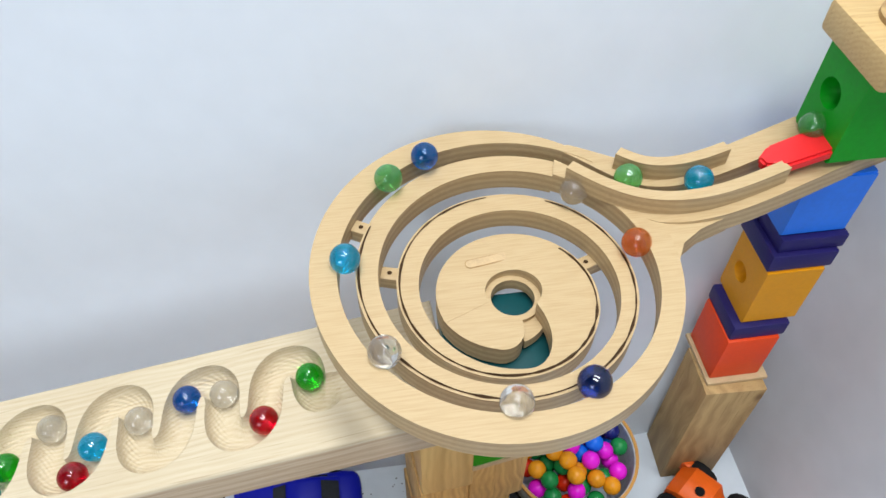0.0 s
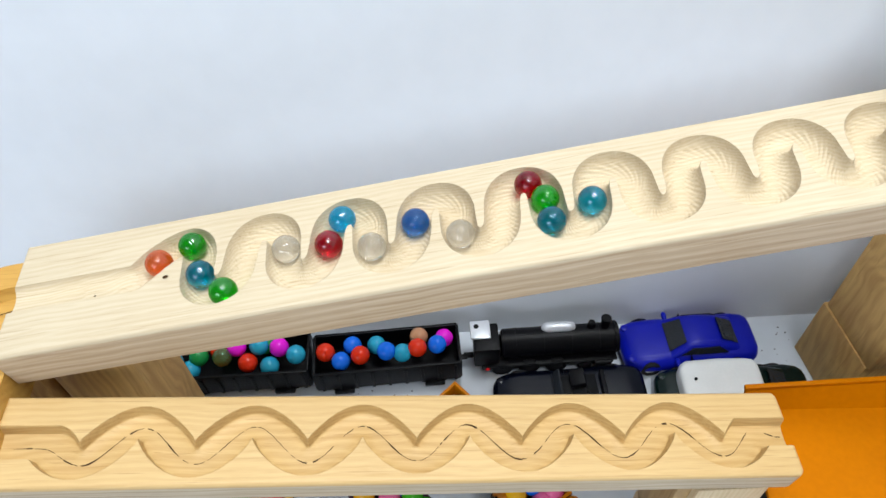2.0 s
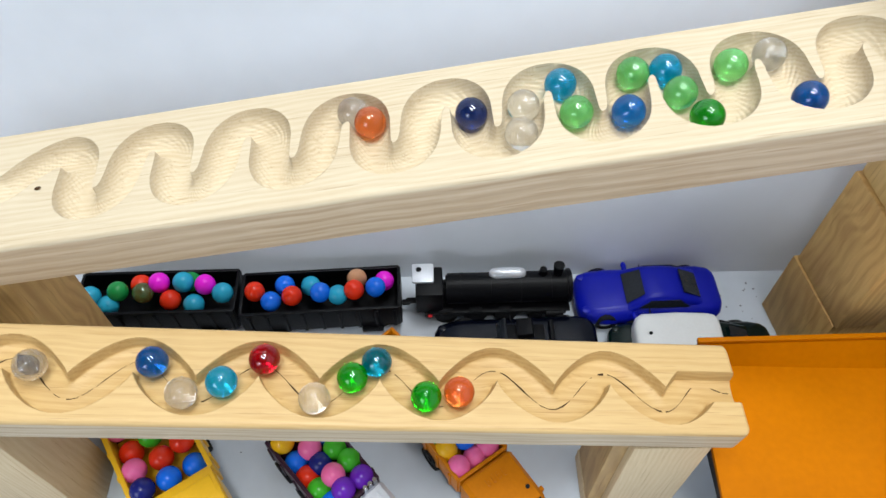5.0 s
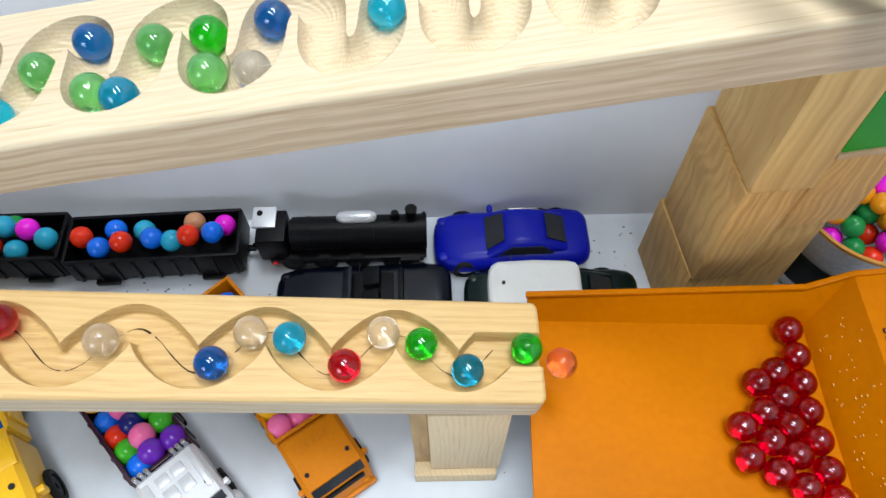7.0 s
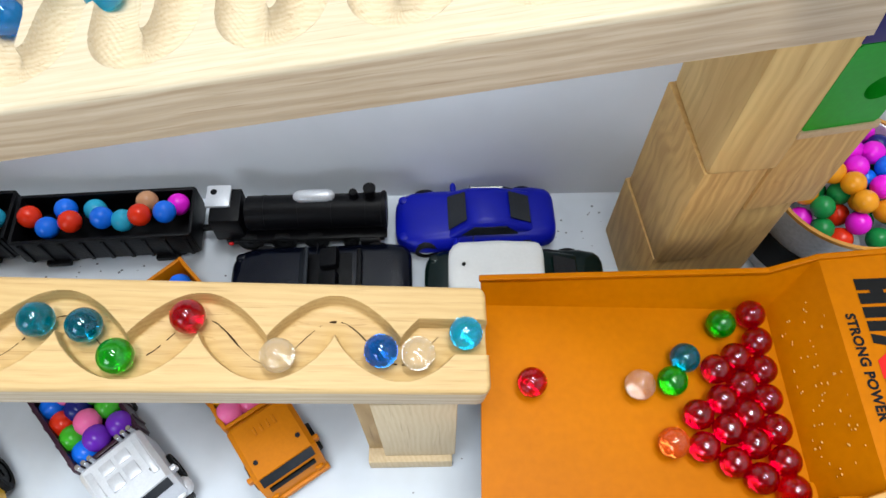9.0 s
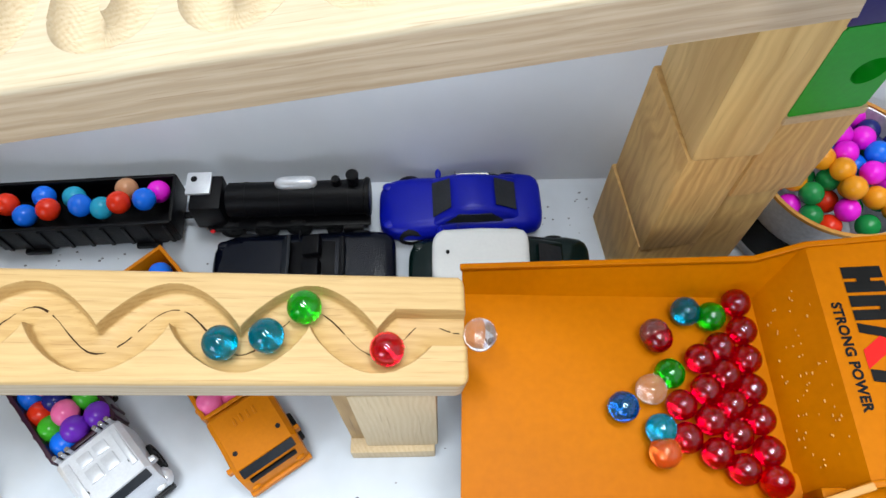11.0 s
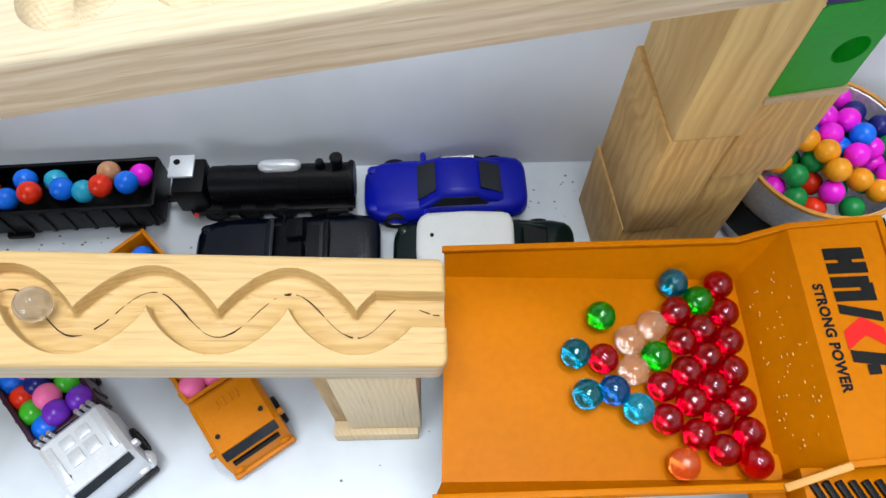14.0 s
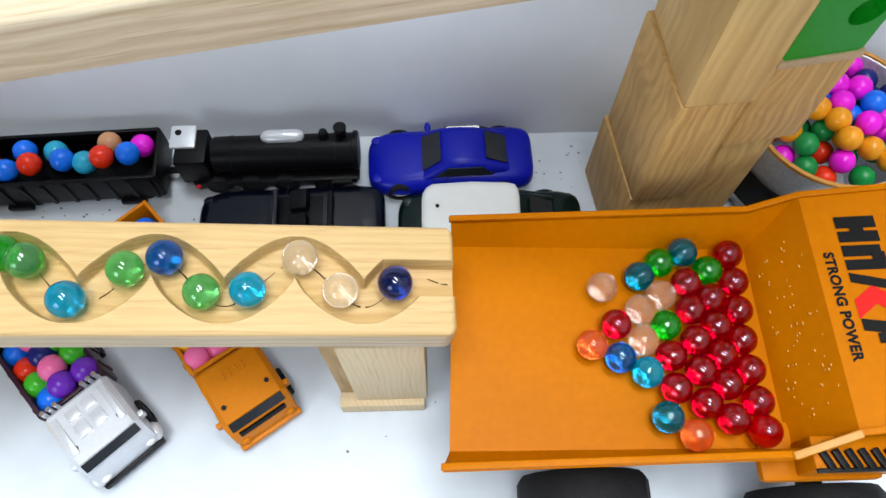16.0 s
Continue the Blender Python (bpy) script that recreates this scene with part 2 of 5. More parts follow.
# grey of the unseen room, set low to hold down bounced light
ROOM_BOUNCE = plain("room_bounce_grey", (0.27, 0.28, 0.30), 0.8, 0, 0.04, 2.0)
GREEN = plain("green_paint", (0.001, 0.27, 0.008), 0.4, 0, 0.1, 40, 0.08, spec=0.25)
RED = plain("red_plastic", (0.72, 0.012, 0.016), 0.35, 0, 0.05, 40)
BLUE = plain("blue_paint", (0.012, 0.16, 0.72), 0.4, 0, 0.08, 40, 0.05)
INDIGO = plain("indigo_paint", (0.012, 0.008, 0.10), 0.45, 0, 0.1, 40, 0.08, spec=0.3)
YELLOW = plain("yellow_paint", (0.68, 0.28, 0.004), 0.42, 0, 0.06, 40, 0.08, spec=0.3)
ORANGE = plain("orange_paint", (0.75, 0.055, 0.004), 0.42, 0, 0.06, 40, 0.08, spec=0.3)
TEAL = plain("teal_paint", (0.003, 0.055, 0.062), 0.38, 0, 0.1, 40, spec=0.3)
BED_PLASTIC = plain("truck_orange_plastic", (0.45, 0.131, 0.0), 0.36, 0, 0.08, 26, 0.1, spec=0.05)
ORANGE_DARK = plain("toy_orange", (0.54, 0.165, 0.001), 0.4, 0, 0.07, 60, 0.06, spec=0.14)
EXCAVATOR = plain("excavator_orange", (0.68, 0.10, 0.006), 0.4, 0, 0.07, 60, 0.06, spec=0.3)
TOY_YELLOW = plain("toy_yellow", (0.80, 0.44, 0.01), 0.35, 0, 0.05, 60)
MAROON = plain("toy_maroon", (0.03, 0.006, 0.018), 0.35, 0, 0.15, 60, spec=0.3)
SILVER = plain("toy_silver", (0.62, 0.64, 0.68), 0.34, 0.35, 0.08, 80, 0.05)
BLACK = plain("toy_black", (0.003, 0.003, 0.004), 0.4, 0, 0.35, 80, 0.25, spec=0.13)
BLACK_GLOSS = plain("black_car_paint", (0.002, 0.003, 0.008), 0.14, 0, 0.2, 80, spec=0.22)
DARK_GREEN = plain("dark_green_paint", (0.002, 0.009, 0.008), 0.18, 0, 0.2, 80, spec=0.25)
CAR_BLUE = plain("blue_car_paint", (0.003, 0.008, 0.34), 0.32, 0.0, 0.06, 80, spec=0.2)
CAR_BRIGHT = plain("bright_blue_paint", (0.006, 0.10, 0.72), 0.24, 0, 0.06, 80, spec=0.4)
CAR_GLASS = plain("smoked_glass", (0.020, 0.023, 0.028), 0.14, 0, 0.25, 60, spec=0.35)
WHITE_TOY = plain("white_toy", (0.74, 0.75, 0.74), 0.4, 0, 0.03, 60, 0.03)
RUBBER = plain("rubber", (0.009, 0.009, 0.010), 0.75, 0, 0.3, 120, 0.5, spec=0.2)
CHROME = plain("chrome", (0.7, 0.71, 0.74), 0.18, 0.9, 0.05, 60)
LETTER = plain("black_print", (0.006, 0.006, 0.006), 0.5, spec=0.1)
RED_PRINT = plain("red_print", (0.62, 0.008, 0.006), 0.45, spec=0.15)
SEAM = plain("dark_seam", (0.045, 0.022, 0.008), 0.8, 0, 0.6, 500, spec=0.2)
TIN = plain("tin_bucket", (0.60, 0.61, 0.64), 0.36, 0.15, 0.25, 40, 0.06)
BARE = plain("unpainted_ply", (0.50, 0.35, 0.19), 0.6, 0, 0.15, 120, 0.2)
# worn edges and rim, and the glints painted on the tray front
SCUFF_GLINT = plain("worn_glint_plastic", (0.50, 0.23, 0.035), 0.5, 0, 0.12, 120, 0.1)
DUST = plain("grit", (0.16, 0.16, 0.18), 0.8)

# clear below 1 adds diffuse colour in place of focused light's glow
TINTS = {
    "clear": glass("clear_glass", (0.97, 0.97, 0.95), 0.14, 0.955),
    "green": glass("green_glass", (0.008, 0.60, 0.008), 0.12, 0.87),
    "pale_green": glass("pale_green_glass", (0.24, 0.76, 0.26), 0.14, 0.86),
    "teal": glass("teal_glass", (0.0, 0.38, 0.58), 0.12, 0.92),
    "cyan": glass("cyan_glass", (0.003, 0.62, 0.96), 0.12, 0.87),
    "blue": glass("blue_glass", (0.004, 0.21, 0.70), 0.12, 0.89),
    "navy": glass("navy_glass", (0.005, 0.03, 0.24), 0.08, 0.92),
    "red": glass("red_glass", (0.66, 0.0, 0.022), 0.10, 0.97),
    "orange": glass("orange_glass", (0.95, 0.27, 0.05), 0.14, 0.82),
}
CANDY = {k: plain("ball_" + k, c, 0.26, 0, 0.04, 80, spec=0.32) for k, c in {
    "magenta": (0.80, 0.012, 0.66), "pink": (0.85, 0.15, 0.36), "red": (0.74, 0.030, 0.006), "orange": (0.78, 0.30, 0.01),
    "green": (0.01, 0.24, 0.055), "lime": (0.05, 0.42, 0.02), "blue": (0.006, 0.15, 0.78), "cyan": (0.02, 0.34, 0.52),
    "navy": (0.01, 0.015, 0.16), "violet": (0.14, 0.02, 0.42), "tan": (0.50, 0.25, 0.13), "yellow": (0.85, 0.45, 0.01)}.items()}

# ---- mesh helpers ----


def mesh_of(name, bm, material, smooth=True):
    me = bpy.data.meshes.new(name)
    bm.normal_update()
    bm.to_mesh(me)
    bm.free()
    if smooth:
        me.polygons.foreach_set("use_smooth", [True] * len(me.polygons))
        me.set_sharp_from_angle(angle=radians(38))
    me.materials.append(material)
    return me


def part(name, bm, material, parent, label="", m=None):
    ob = new(name, mesh_of(name, bm, material))
    ob.parent = parent
    if m is not None:
        ob.matrix_basis = m
    return tagged(ob, label)


def thing(name, m, label, category, group="", kind=""):
    ob = new(name)
    ob.empty_display_size = 0.02
    ob.matrix_basis = m
    return tagged(ob, label, category, group, kind)


def solid(name, bm, material, m, label, category, group="", kind=""):
    ob = new(name, mesh_of(name, bm, material))
    ob.matrix_basis = m
    return tagged(ob, label, category, group, kind)


def box(x0, x1, y0, y1, z0, z1, bevel=0.0015, bm=None, m=None, seg=2):
    """A block with rounded edges."""
    bm = bm or bmesh.new()
    t = bmesh.new()
    bmesh.ops.create_cube(t, size=1.0, matrix=Matrix.LocRotScale(((x0 + x1) / 2, (y0 + y1) / 2, (z0 + z1) / 2), None, (x1 - x0, y1 - y0, z1 - z0)))
    if bevel:
        bmesh.ops.bevel(t, geom=t.edges[:], offset=bevel, segments=seg, profile=0.6, affect="EDGES")
    join(bm, t, m)
    return bm


def join(bm, t, m=None):
    if m is not None:
        bmesh.ops.transform(t, matrix=m, verts=t.verts[:])
    me = bpy.data.meshes.new("scratch")
    t.to_mesh(me)
    t.free()
    bm.from_mesh(me)
    bpy.data.meshes.remove(me)
    return bm


def ball(r, bm=None, at=(0, 0, 0), u=24, v=14):
    bm = bm or bmesh.new()
    bmesh.ops.create_uvsphere(bm, u_segments=u, v_segments=v, radius=r, matrix=Matrix.Translation(at))
    return bm


def tube(r0, r1, z0, z1, bm=None, at=(0, 0), n=28, bevel=0.0, m=None):
    """A capped cone or cylinder along z."""
    t = bmesh.new()
    bmesh.ops.create_cone(t, cap_ends=True, segments=n, radius1=r0, radius2=r1, depth=z1 - z0, matrix=Matrix.Translation((at[0], at[1], (z0 + z1) / 2)))
    if bevel:
        bmesh.ops.bevel(t, geom=[e for e in t.edges if len(e.link_faces) == 2 and e.calc_face_angle() > 0.6], offset=bevel, segments=2, affect="EDGES")
    return join(bm or bmesh.new(), t, m)


def prism(points, z0, z1, bm=None, bevel=0.0, m=None):
    """An upright solid over an outline (counter-clockwise)."""
    t = bmesh.new()
    f = t.faces.new([t.verts.new((x, y, z0)) for x, y in points])
    ext = bmesh.ops.extrude_face_region(t, geom=[f])
    bmesh.ops.translate(t, vec=(0, 0, z1 - z0), verts=[v for v in ext["geom"] if isinstance(v, bmesh.types.BMVert)])
    bmesh.ops.recalc_face_normals(t, faces=t.faces[:])
    if bevel:
        bmesh.ops.bevel(t, geom=[e for e in t.edges if len(e.link_faces) == 2 and e.calc_face_angle() > 0.5], offset=bevel, segments=2, affect="EDGES")
    return join(bm or bmesh.new(), t, m)


def ribbon(inner, outer, top, thick, bm=None):
    """A band between two curves, with its own height at each station: top, bottom and all edges."""
    bm = bm or bmesh.new()
    rows = []
    for (a, b, z) in zip(inner, outer, top):
        rows.append([bm.verts.new((a[0], a[1], z)), bm.verts.new((b[0], b[1], z)),
                     bm.verts.new((b[0], b[1], z - thick)), bm.verts.new((a[0], a[1], z - thick))])
    for p, q in zip(rows, rows[1:]):
        for i in range(4):
            j = (i + 1) % 4
            bm.faces.new((p[i], p[j], q[j], q[i]))
    bm.faces.new(rows[0])
    bm.faces.new(rows[-1][::-1])
    bmesh.ops.recalc_face_normals(bm, faces=bm.faces[:])
    return bm


def carved(length, width, thick, depth, du, top, cut, side, round_edge=0.0025, corner=0.0):
    """A plank whose top is carved: depth(u, v) in metres below the top, over its length u and width v."""
    nu, nv = int(length / du) + 1, int(width / du) + 1
    us, vs = np.linspace(0, length, nu), np.linspace(0, width, nv)
    uu, vv = np.meshgrid(us, vs, indexing="ij")
    edge = np.minimum(np.minimum(vv, width - vv), np.minimum(uu, length - uu))
    drop = np.where(edge < round_edge, round_edge - np.sqrt(np.maximum(0, round_edge ** 2 - (round_edge - edge) ** 2)), 0)
    zz = -np.maximum(depth(uu, vv), drop)
    near = np.clip(corner - np.minimum(vv, width - vv), 0, corner)
    pull = (corner - np.sqrt(corner ** 2 - near ** 2)) * np.clip((uu - length + 0.02) / 0.02, 0, 1)
    verts = np.stack([uu - pull, vv, zz], -1).reshape(-1, 3)
    idx = np.arange(nu * nv).reshape(nu, nv)
    quads = np.stack([idx[:-1, :-1], idx[1:, :-1], idx[1:, 1:], idx[:-1, 1:]], -1).reshape(-1, 4)
    rim = np.concatenate([idx[:, 0], idx[-1, 1:], idx[-2::-1, -1], idx[0, -2:0:-1]])
    low = verts[rim].copy()
    low[:, 2] = -thick
    base = len(verts)
    k = len(rim)
    ring = np.arange(k)
    nxt = (ring + 1) % k
    skirt = np.stack([rim[nxt], rim[ring], base + ring, base + nxt], -1)
    me = bpy.data.meshes.new("carved")
    me.from_pydata(np.concatenate([verts, low]).tolist(), [], quads.tolist() + skirt.tolist() + [list(range(base + k - 1, base - 1, -1))])
    me.polygons.foreach_set("use_smooth", [True] * len(me.polygons))
    me.set_sharp_from_angle(angle=radians(50))
    for m in (top, cut, side):
        me.materials.append(m)
    face_depth = depth(uu, vv)[:-1, :-1].reshape(-1)
    kinds = np.zeros(len(me.polygons), np.int32)
    kinds[:len(quads)] = np.where(face_depth > 0.0004, 1, 0)
    kinds[len(quads):] = 2
    me.polygons.foreach_set("material_index", kinds)
    return me

# ---- the large structure ----
LEAN_BACK = 0.165


def setting(name, bm, material, label, category, m=None):
    return solid(name, bm, material, m or Matrix(), label, category, kind="structure")


setting("floor", box(-3.0, 3.0, -3.0, 3.0, -0.05, 0.0, 0), WHITE_FLOOR, "smooth white floor with a little grit", "floor")
wall_bm = bmesh.new()
for x0, x1 in ((-1.6, 0.62),):
    v = [wall_bm.verts.new(p) for p in ((x0, 0.272, 0.0), (x1, 0.272, 0.0), (x1, 0.272 + LEAN_BACK * 1.3, 1.3), (x0, 0.272 + LEAN_BACK * 1.3, 1.3),
                                        (x0, 0.312, 0.0), (x1, 0.312, 0.0), (x1, 0.312 + LEAN_BACK * 1.3, 1.3), (x0, 0.312 + LEAN_BACK * 1.3, 1.3))]
    for q in ((0, 1, 2, 3), (5, 4, 7, 6), (1, 5, 6, 2), (4, 0, 3, 7), (3, 2, 6, 7), (4, 5, 1, 0)):
        wall_bm.faces.new([v[i] for i in q])
setting("wall_north", wall_bm, WHITE_PANEL, "plain white back panel that leans away slightly", "wall")
side_bm = bmesh.new()
v = [side_bm.verts.new(p) for p in ((0.342, -0.9, 0.0), (0.342, 0.33, 0.0), (0.342 + 0.16, 0.62, 1.3), (0.342 + 0.16, -0.9, 1.3),
                                    (0.382, -0.9, 0.0), (0.382, 0.33, 0.0), (0.382 + 0.16, 0.62, 1.3), (0.382 + 0.16, -0.9, 1.3))]
for q in ((0, 3, 2, 1), (5, 6, 7, 4), (1, 2, 6, 5), (4, 7, 3, 0), (3, 7, 6, 2), (4, 0, 1, 5)):
    side_bm.faces.new([v[i] for i in q])
setting("wall_east", side_bm, SHADED_PANEL, "plain white side panel of the corner, toned grey for shade", "wall")
# unseen room shell, added to close in and dim the bounced light
setting("wall_south", box(-3.0, 3.0, -3.05, -3.0, 0, 2.6, 0), ROOM_BOUNCE, "unseen grey room wall that limits bounced light", "wall")
setting("wall_west", box(-3.05, -3.0, -3.0, 3.0, 0, 2.6, 0), ROOM_BOUNCE, "unseen grey room wall that limits bounced light", "wall")
setting("wall_far_east", box(3.0, 3.05, -3.0, 3.0, 0, 2.6, 0), ROOM_BOUNCE, "unseen grey room wall that limits bounced light", "wall")
setting("wall_far_north", box(-3.0, 3.0, 3.0, 3.05, 0, 2.6, 0), ROOM_BOUNCE, "unseen grey room wall that limits bounced light", "wall")
setting("ceiling", box(-3.05, 3.05, -3.05, 3.05, 2.6, 2.65, 0), ROOM_BOUNCE, "unseen grey ceiling that limits bounced light", "ceiling")

# ---- the tracks ----
R_MARBLE = 0.0075
UP = pose(-0.468, 0.1374, 0.2085, 0, -math.degrees(math.atan(0.1285)), math.degrees(math.atan(0.0570)))
UP_LEN, UP_W, UP_T = 0.552, 0.0752, 0.0255
LO = pose(-0.467, 0.0795, 0.1838, 0, math.degrees(math.atan(0.1200)), math.degrees(math.atan(0.0125)))
LO_LEN, LO_W, LO_T = 0.4265, 0.0505, 0.0165
UP_PERIOD, UP_HUMP, UP_AMP, UP_MID = 0.04666, 0.4680, 0.0183, 0.0380
LO_PERIOD, LO_CUSP, LO_MID, LO_DEEP = 0.0575, 0.3875, 0.0247, 0.0088


def up_line(s):
    """Centre of the upper groove: station s, one turn for each full wave, from the right end (0) to the left."""
    if s < 0:
        return UP_HUMP + 0.022 - s * 0.05, UP_MID - 0.004
    if s > 8.75:
        return UP_HUMP - 8 * UP_PERIOD - 0.0245 - (s - 8.75) * 0.05, UP_MID - 0.001
    ph = 2 * math.pi * (s - 0.5)
    u = UP_HUMP - UP_PERIOD * (s - 0.5) - 0.0034 * math.sin(2 * ph) + 0.0012 * math.cos(ph)
    v = UP_MID + UP_AMP * math.cos(ph)
    k = min(1, s / 0.3) * min(1, (8.75 - s) / 0.3)
    k = k * k * (3 - 2 * k)
    end_u, end_v = (UP_HUMP + 0.022, UP_MID - 0.004) if s < 1 else (UP_HUMP - 8 * UP_PERIOD - 0.0245, UP_MID - 0.001)
    return end_u + (u - end_u) * k, end_v + (v - end_v) * k


def lo_line(s):
    """Centre of the lower groove: station s, one for each full wave, from the left end (0) to the right."""
    if s < 1.0:
        k = max(0.0, (s - 0.45) / 0.55)
        return LO_CUSP - 6 * LO_PERIOD - (1.0 - s) * 0.0385, LO_MID - 0.0005 - 0.0096 * k * k * (3 - 2 * k)
    if s > 7.35:
        k = min(1.0, (s - 7.35) / 0.3)
        return LO_CUSP + 0.35 * LO_PERIOD + (s - 7.35) * 0.055, LO_MID + 0.0005 + 0.0054 * (1 - k * k * (3 - 2 * k))
    ph = 2 * math.pi * (s - 7.0)
    u = LO_CUSP + LO_PERIOD * (s - 7.0)
    return u, LO_MID - 0.0101 * math.cos(ph)


def nearest(uu, vv, pts, reach):
    """Distance from each place of the board to a line of points, and the index of the nearest."""
    best, which = np.full(uu.shape, 9.0), np.zeros(uu.shape, int)
    for a in range(0, len(pts), 20):
        seg = pts[a:a + 21]
        i0, i1 = np.searchsorted(uu[:, 0], (seg[:, 0].min() - reach, seg[:, 0].max() + reach))
        if i1 <= i0:
            continue
        d = np.sqrt((uu[i0:i1, :, None] - seg[:, 0]) ** 2 + (vv[i0:i1, :, None] - seg[:, 1]) ** 2)
        k, d = d.argmin(-1), d.min(-1)
        nearer = d < best[i0:i1]
        which[i0:i1] = np.where(nearer, a + k, which[i0:i1])
        best[i0:i1] = np.where(nearer, d, best[i0:i1])
    return best, which


def up_depth(uu, vv):
    pts = np.array([up_line(s) for s in np.arange(-2.6, 10.6, 0.006)])
    best, which = nearest(uu, vv, pts, 0.014)
    gone = np.concatenate([[0], np.cumsum(np.hypot(*np.diff(pts, axis=0).T))])
    mid = np.clip((uu - 0.060) / 0.020, 0, 1) * np.clip((0.500 - uu) / 0.016, 0, 1)
    mid = mid * mid * (3 - 2 * mid)
    rr = 0.0086 + 0.0006 * mid
    deep = 0.0055 + 0.0057 * mid
    prof = np.clip(1 - (best / rr) ** 2, 0, 1) ** 0.42
    way = gone[which] - best * 1.5
    cut = 0.0005 * np.sin(way * 1900 + 1.6 * np.sin(gone[which] * 170)) * np.clip(best / rr, 0, 1) ** 1.2 * np.clip((rr - best) / 0.0030, 0, 1) * mid
    return np.where(best < rr, np.maximum(0, deep * prof + cut), 0)


def lo_edge(u, up):
    """Distance of the wavy groove's edge from its middle: arches above, arches below half a wave further on."""
    k = (u - LO_CUSP) / LO_PERIOD + (0.0 if up else 0.5)
    k = k - np.floor(k) - 0.5
    arch = np.clip(np.cos(math.pi * k), 0, 1) ** (0.86 if up else 0.70)
    e = (-0.0006 + 0.0199 * arch) if up else (-0.0018 + 0.0216 * arch)
    if up:
        run_in = np.clip((LO_CUSP - 6 * LO_PERIOD - u) / 0.013, 0, 1)
        e = np.where(u < LO_CUSP - 6 * LO_PERIOD, -0.0006 + 0.0096 * np.sin(run_in * math.pi / 2) ** 0.8, e)
        return np.where(u > LO_CUSP, np.minimum(e, 0.0090), e)
    e = np.where(u < LO_CUSP - 6 * LO_PERIOD, np.maximum(np.where(u < LO_CUSP - 6.48 * LO_PERIOD, 0.0, e), 0.0090), e)
    return np.where(u > LO_CUSP, np.maximum(np.where(u > LO_CUSP + 0.48 * LO_PERIOD, 0.0, e), 0.0072), e)


def lo_depth(uu, vv):
    fine = np.arange(0.0, LO_LEN, 0.0002)
    inside = (vv - LO_MID < lo_edge(uu, True)) & (LO_MID - vv < lo_edge(uu, False))
    d = np.full(uu.shape, 9.0)
    for up in (True, False):
        e = lo_edge(fine, up)
        line = np.stack([fine, LO_MID + (e if up else -e)], -1)
        dense = [line[:1]]
        for p, q in zip(line, line[1:]):
            n = int(abs(q[1] - p[1]) / 0.0004) + 1
            dense.append(p + (q - p) * (np.arange(1, n + 1) / n)[:, None])
        best, _ = nearest(uu, vv, np.concatenate(dense), 0.012)
        d = np.minimum(d, best)
    w = np.clip(d / 0.0080, 0, 1)
    return np.where(inside, 0.0058 * np.clip(d / 0.0012, 0, 1) + (LO_DEEP - 0.0058) * np.sqrt(1 - (1 - w) ** 2), 0)


upper_track = thing("zigzag_track", UP, "long pale pine board with a deep carved zigzag groove for marbles", "marble track")
me = carved(UP_LEN, UP_W, UP_T, up_depth, 0.00042, PINE, PINE_CUT, PINE_SIDE)
board = new("board", me)
board.parent = upper_track
lower_track = thing("wave_track", LO, "warm pine board with a scalloped wavy groove and dark centre seam", "marble track")
me = carved(LO_LEN, LO_W, LO_T, lo_depth, 0.0004, PINE_WARM, PINE_WARM_CUT, PINE_WARM_SIDE, corner=0.0045)
board = new("board", me)
board.parent = lower_track
seam_bm = bmesh.new()
rows = []
for i in range(430):
    s = 0.1 + i * 0.0182
    u, v0 = lo_line(s)
    u2, v2 = lo_line(s + 0.01)
    ang = math.atan2(v2 - v0, u2 - u)
    w = 0.00012 + 0.00055 * max(0, noise.noise((s * 9.1, 0.3, 7.7)) + 0.1) + 0.0004 * max(0, abs(math.cos(2 * math.pi * (s - 7.0))) - 0.95) * 6
    wob = 0.0005 * noise.noise((s * 5, 2.2, 0)) + 0.0003 * noise.noise((s * 37, 0.2, 3.0))
    v0 += wob + 0.0006
    if 0.004 < u < LO_LEN - 0.002:
        rows.append([seam_bm.verts.new((u - math.sin(ang) * w * k, v0 + math.cos(ang) * w * k, 0.0002 - LO_DEEP)) for k in (-1, 1)])
for i, (p, q) in enumerate(zip(rows, rows[1:])):
    if noise.noise((i * 0.41, 4.4, 1.1)) > -0.30:
        seam_bm.faces.new((p[0], q[0], q[1], p[1]))
part("seam", seam_bm, SEAM, lower_track, "thin dark crack along the groove")


def knot(parent, u, v, r, z=0.0004):
    bm = bmesh.new()
    bmesh.ops.create_circle(bm, cap_ends=True, segments=12, radius=r, matrix=Matrix.LocRotScale((u, v, z), None, (1.5, 1, 1)))
    part("knot", bm, SEAM, parent, "small dark knot in the wood")


knot(upper_track, 0.089, 0.0335, 0.0011)
knot(upper_track, 0.532, 0.0165, 0.0012)
knot(upper_track, 0.051, 0.029, 0.0005)

# turning block at the left end
TURN = thing("turning_block", pose(-0.4705, 0.1415, 0.1945, 5.5, 0, 0), "varnished orange-toned pine block with a carved half-round groove", "marble track")


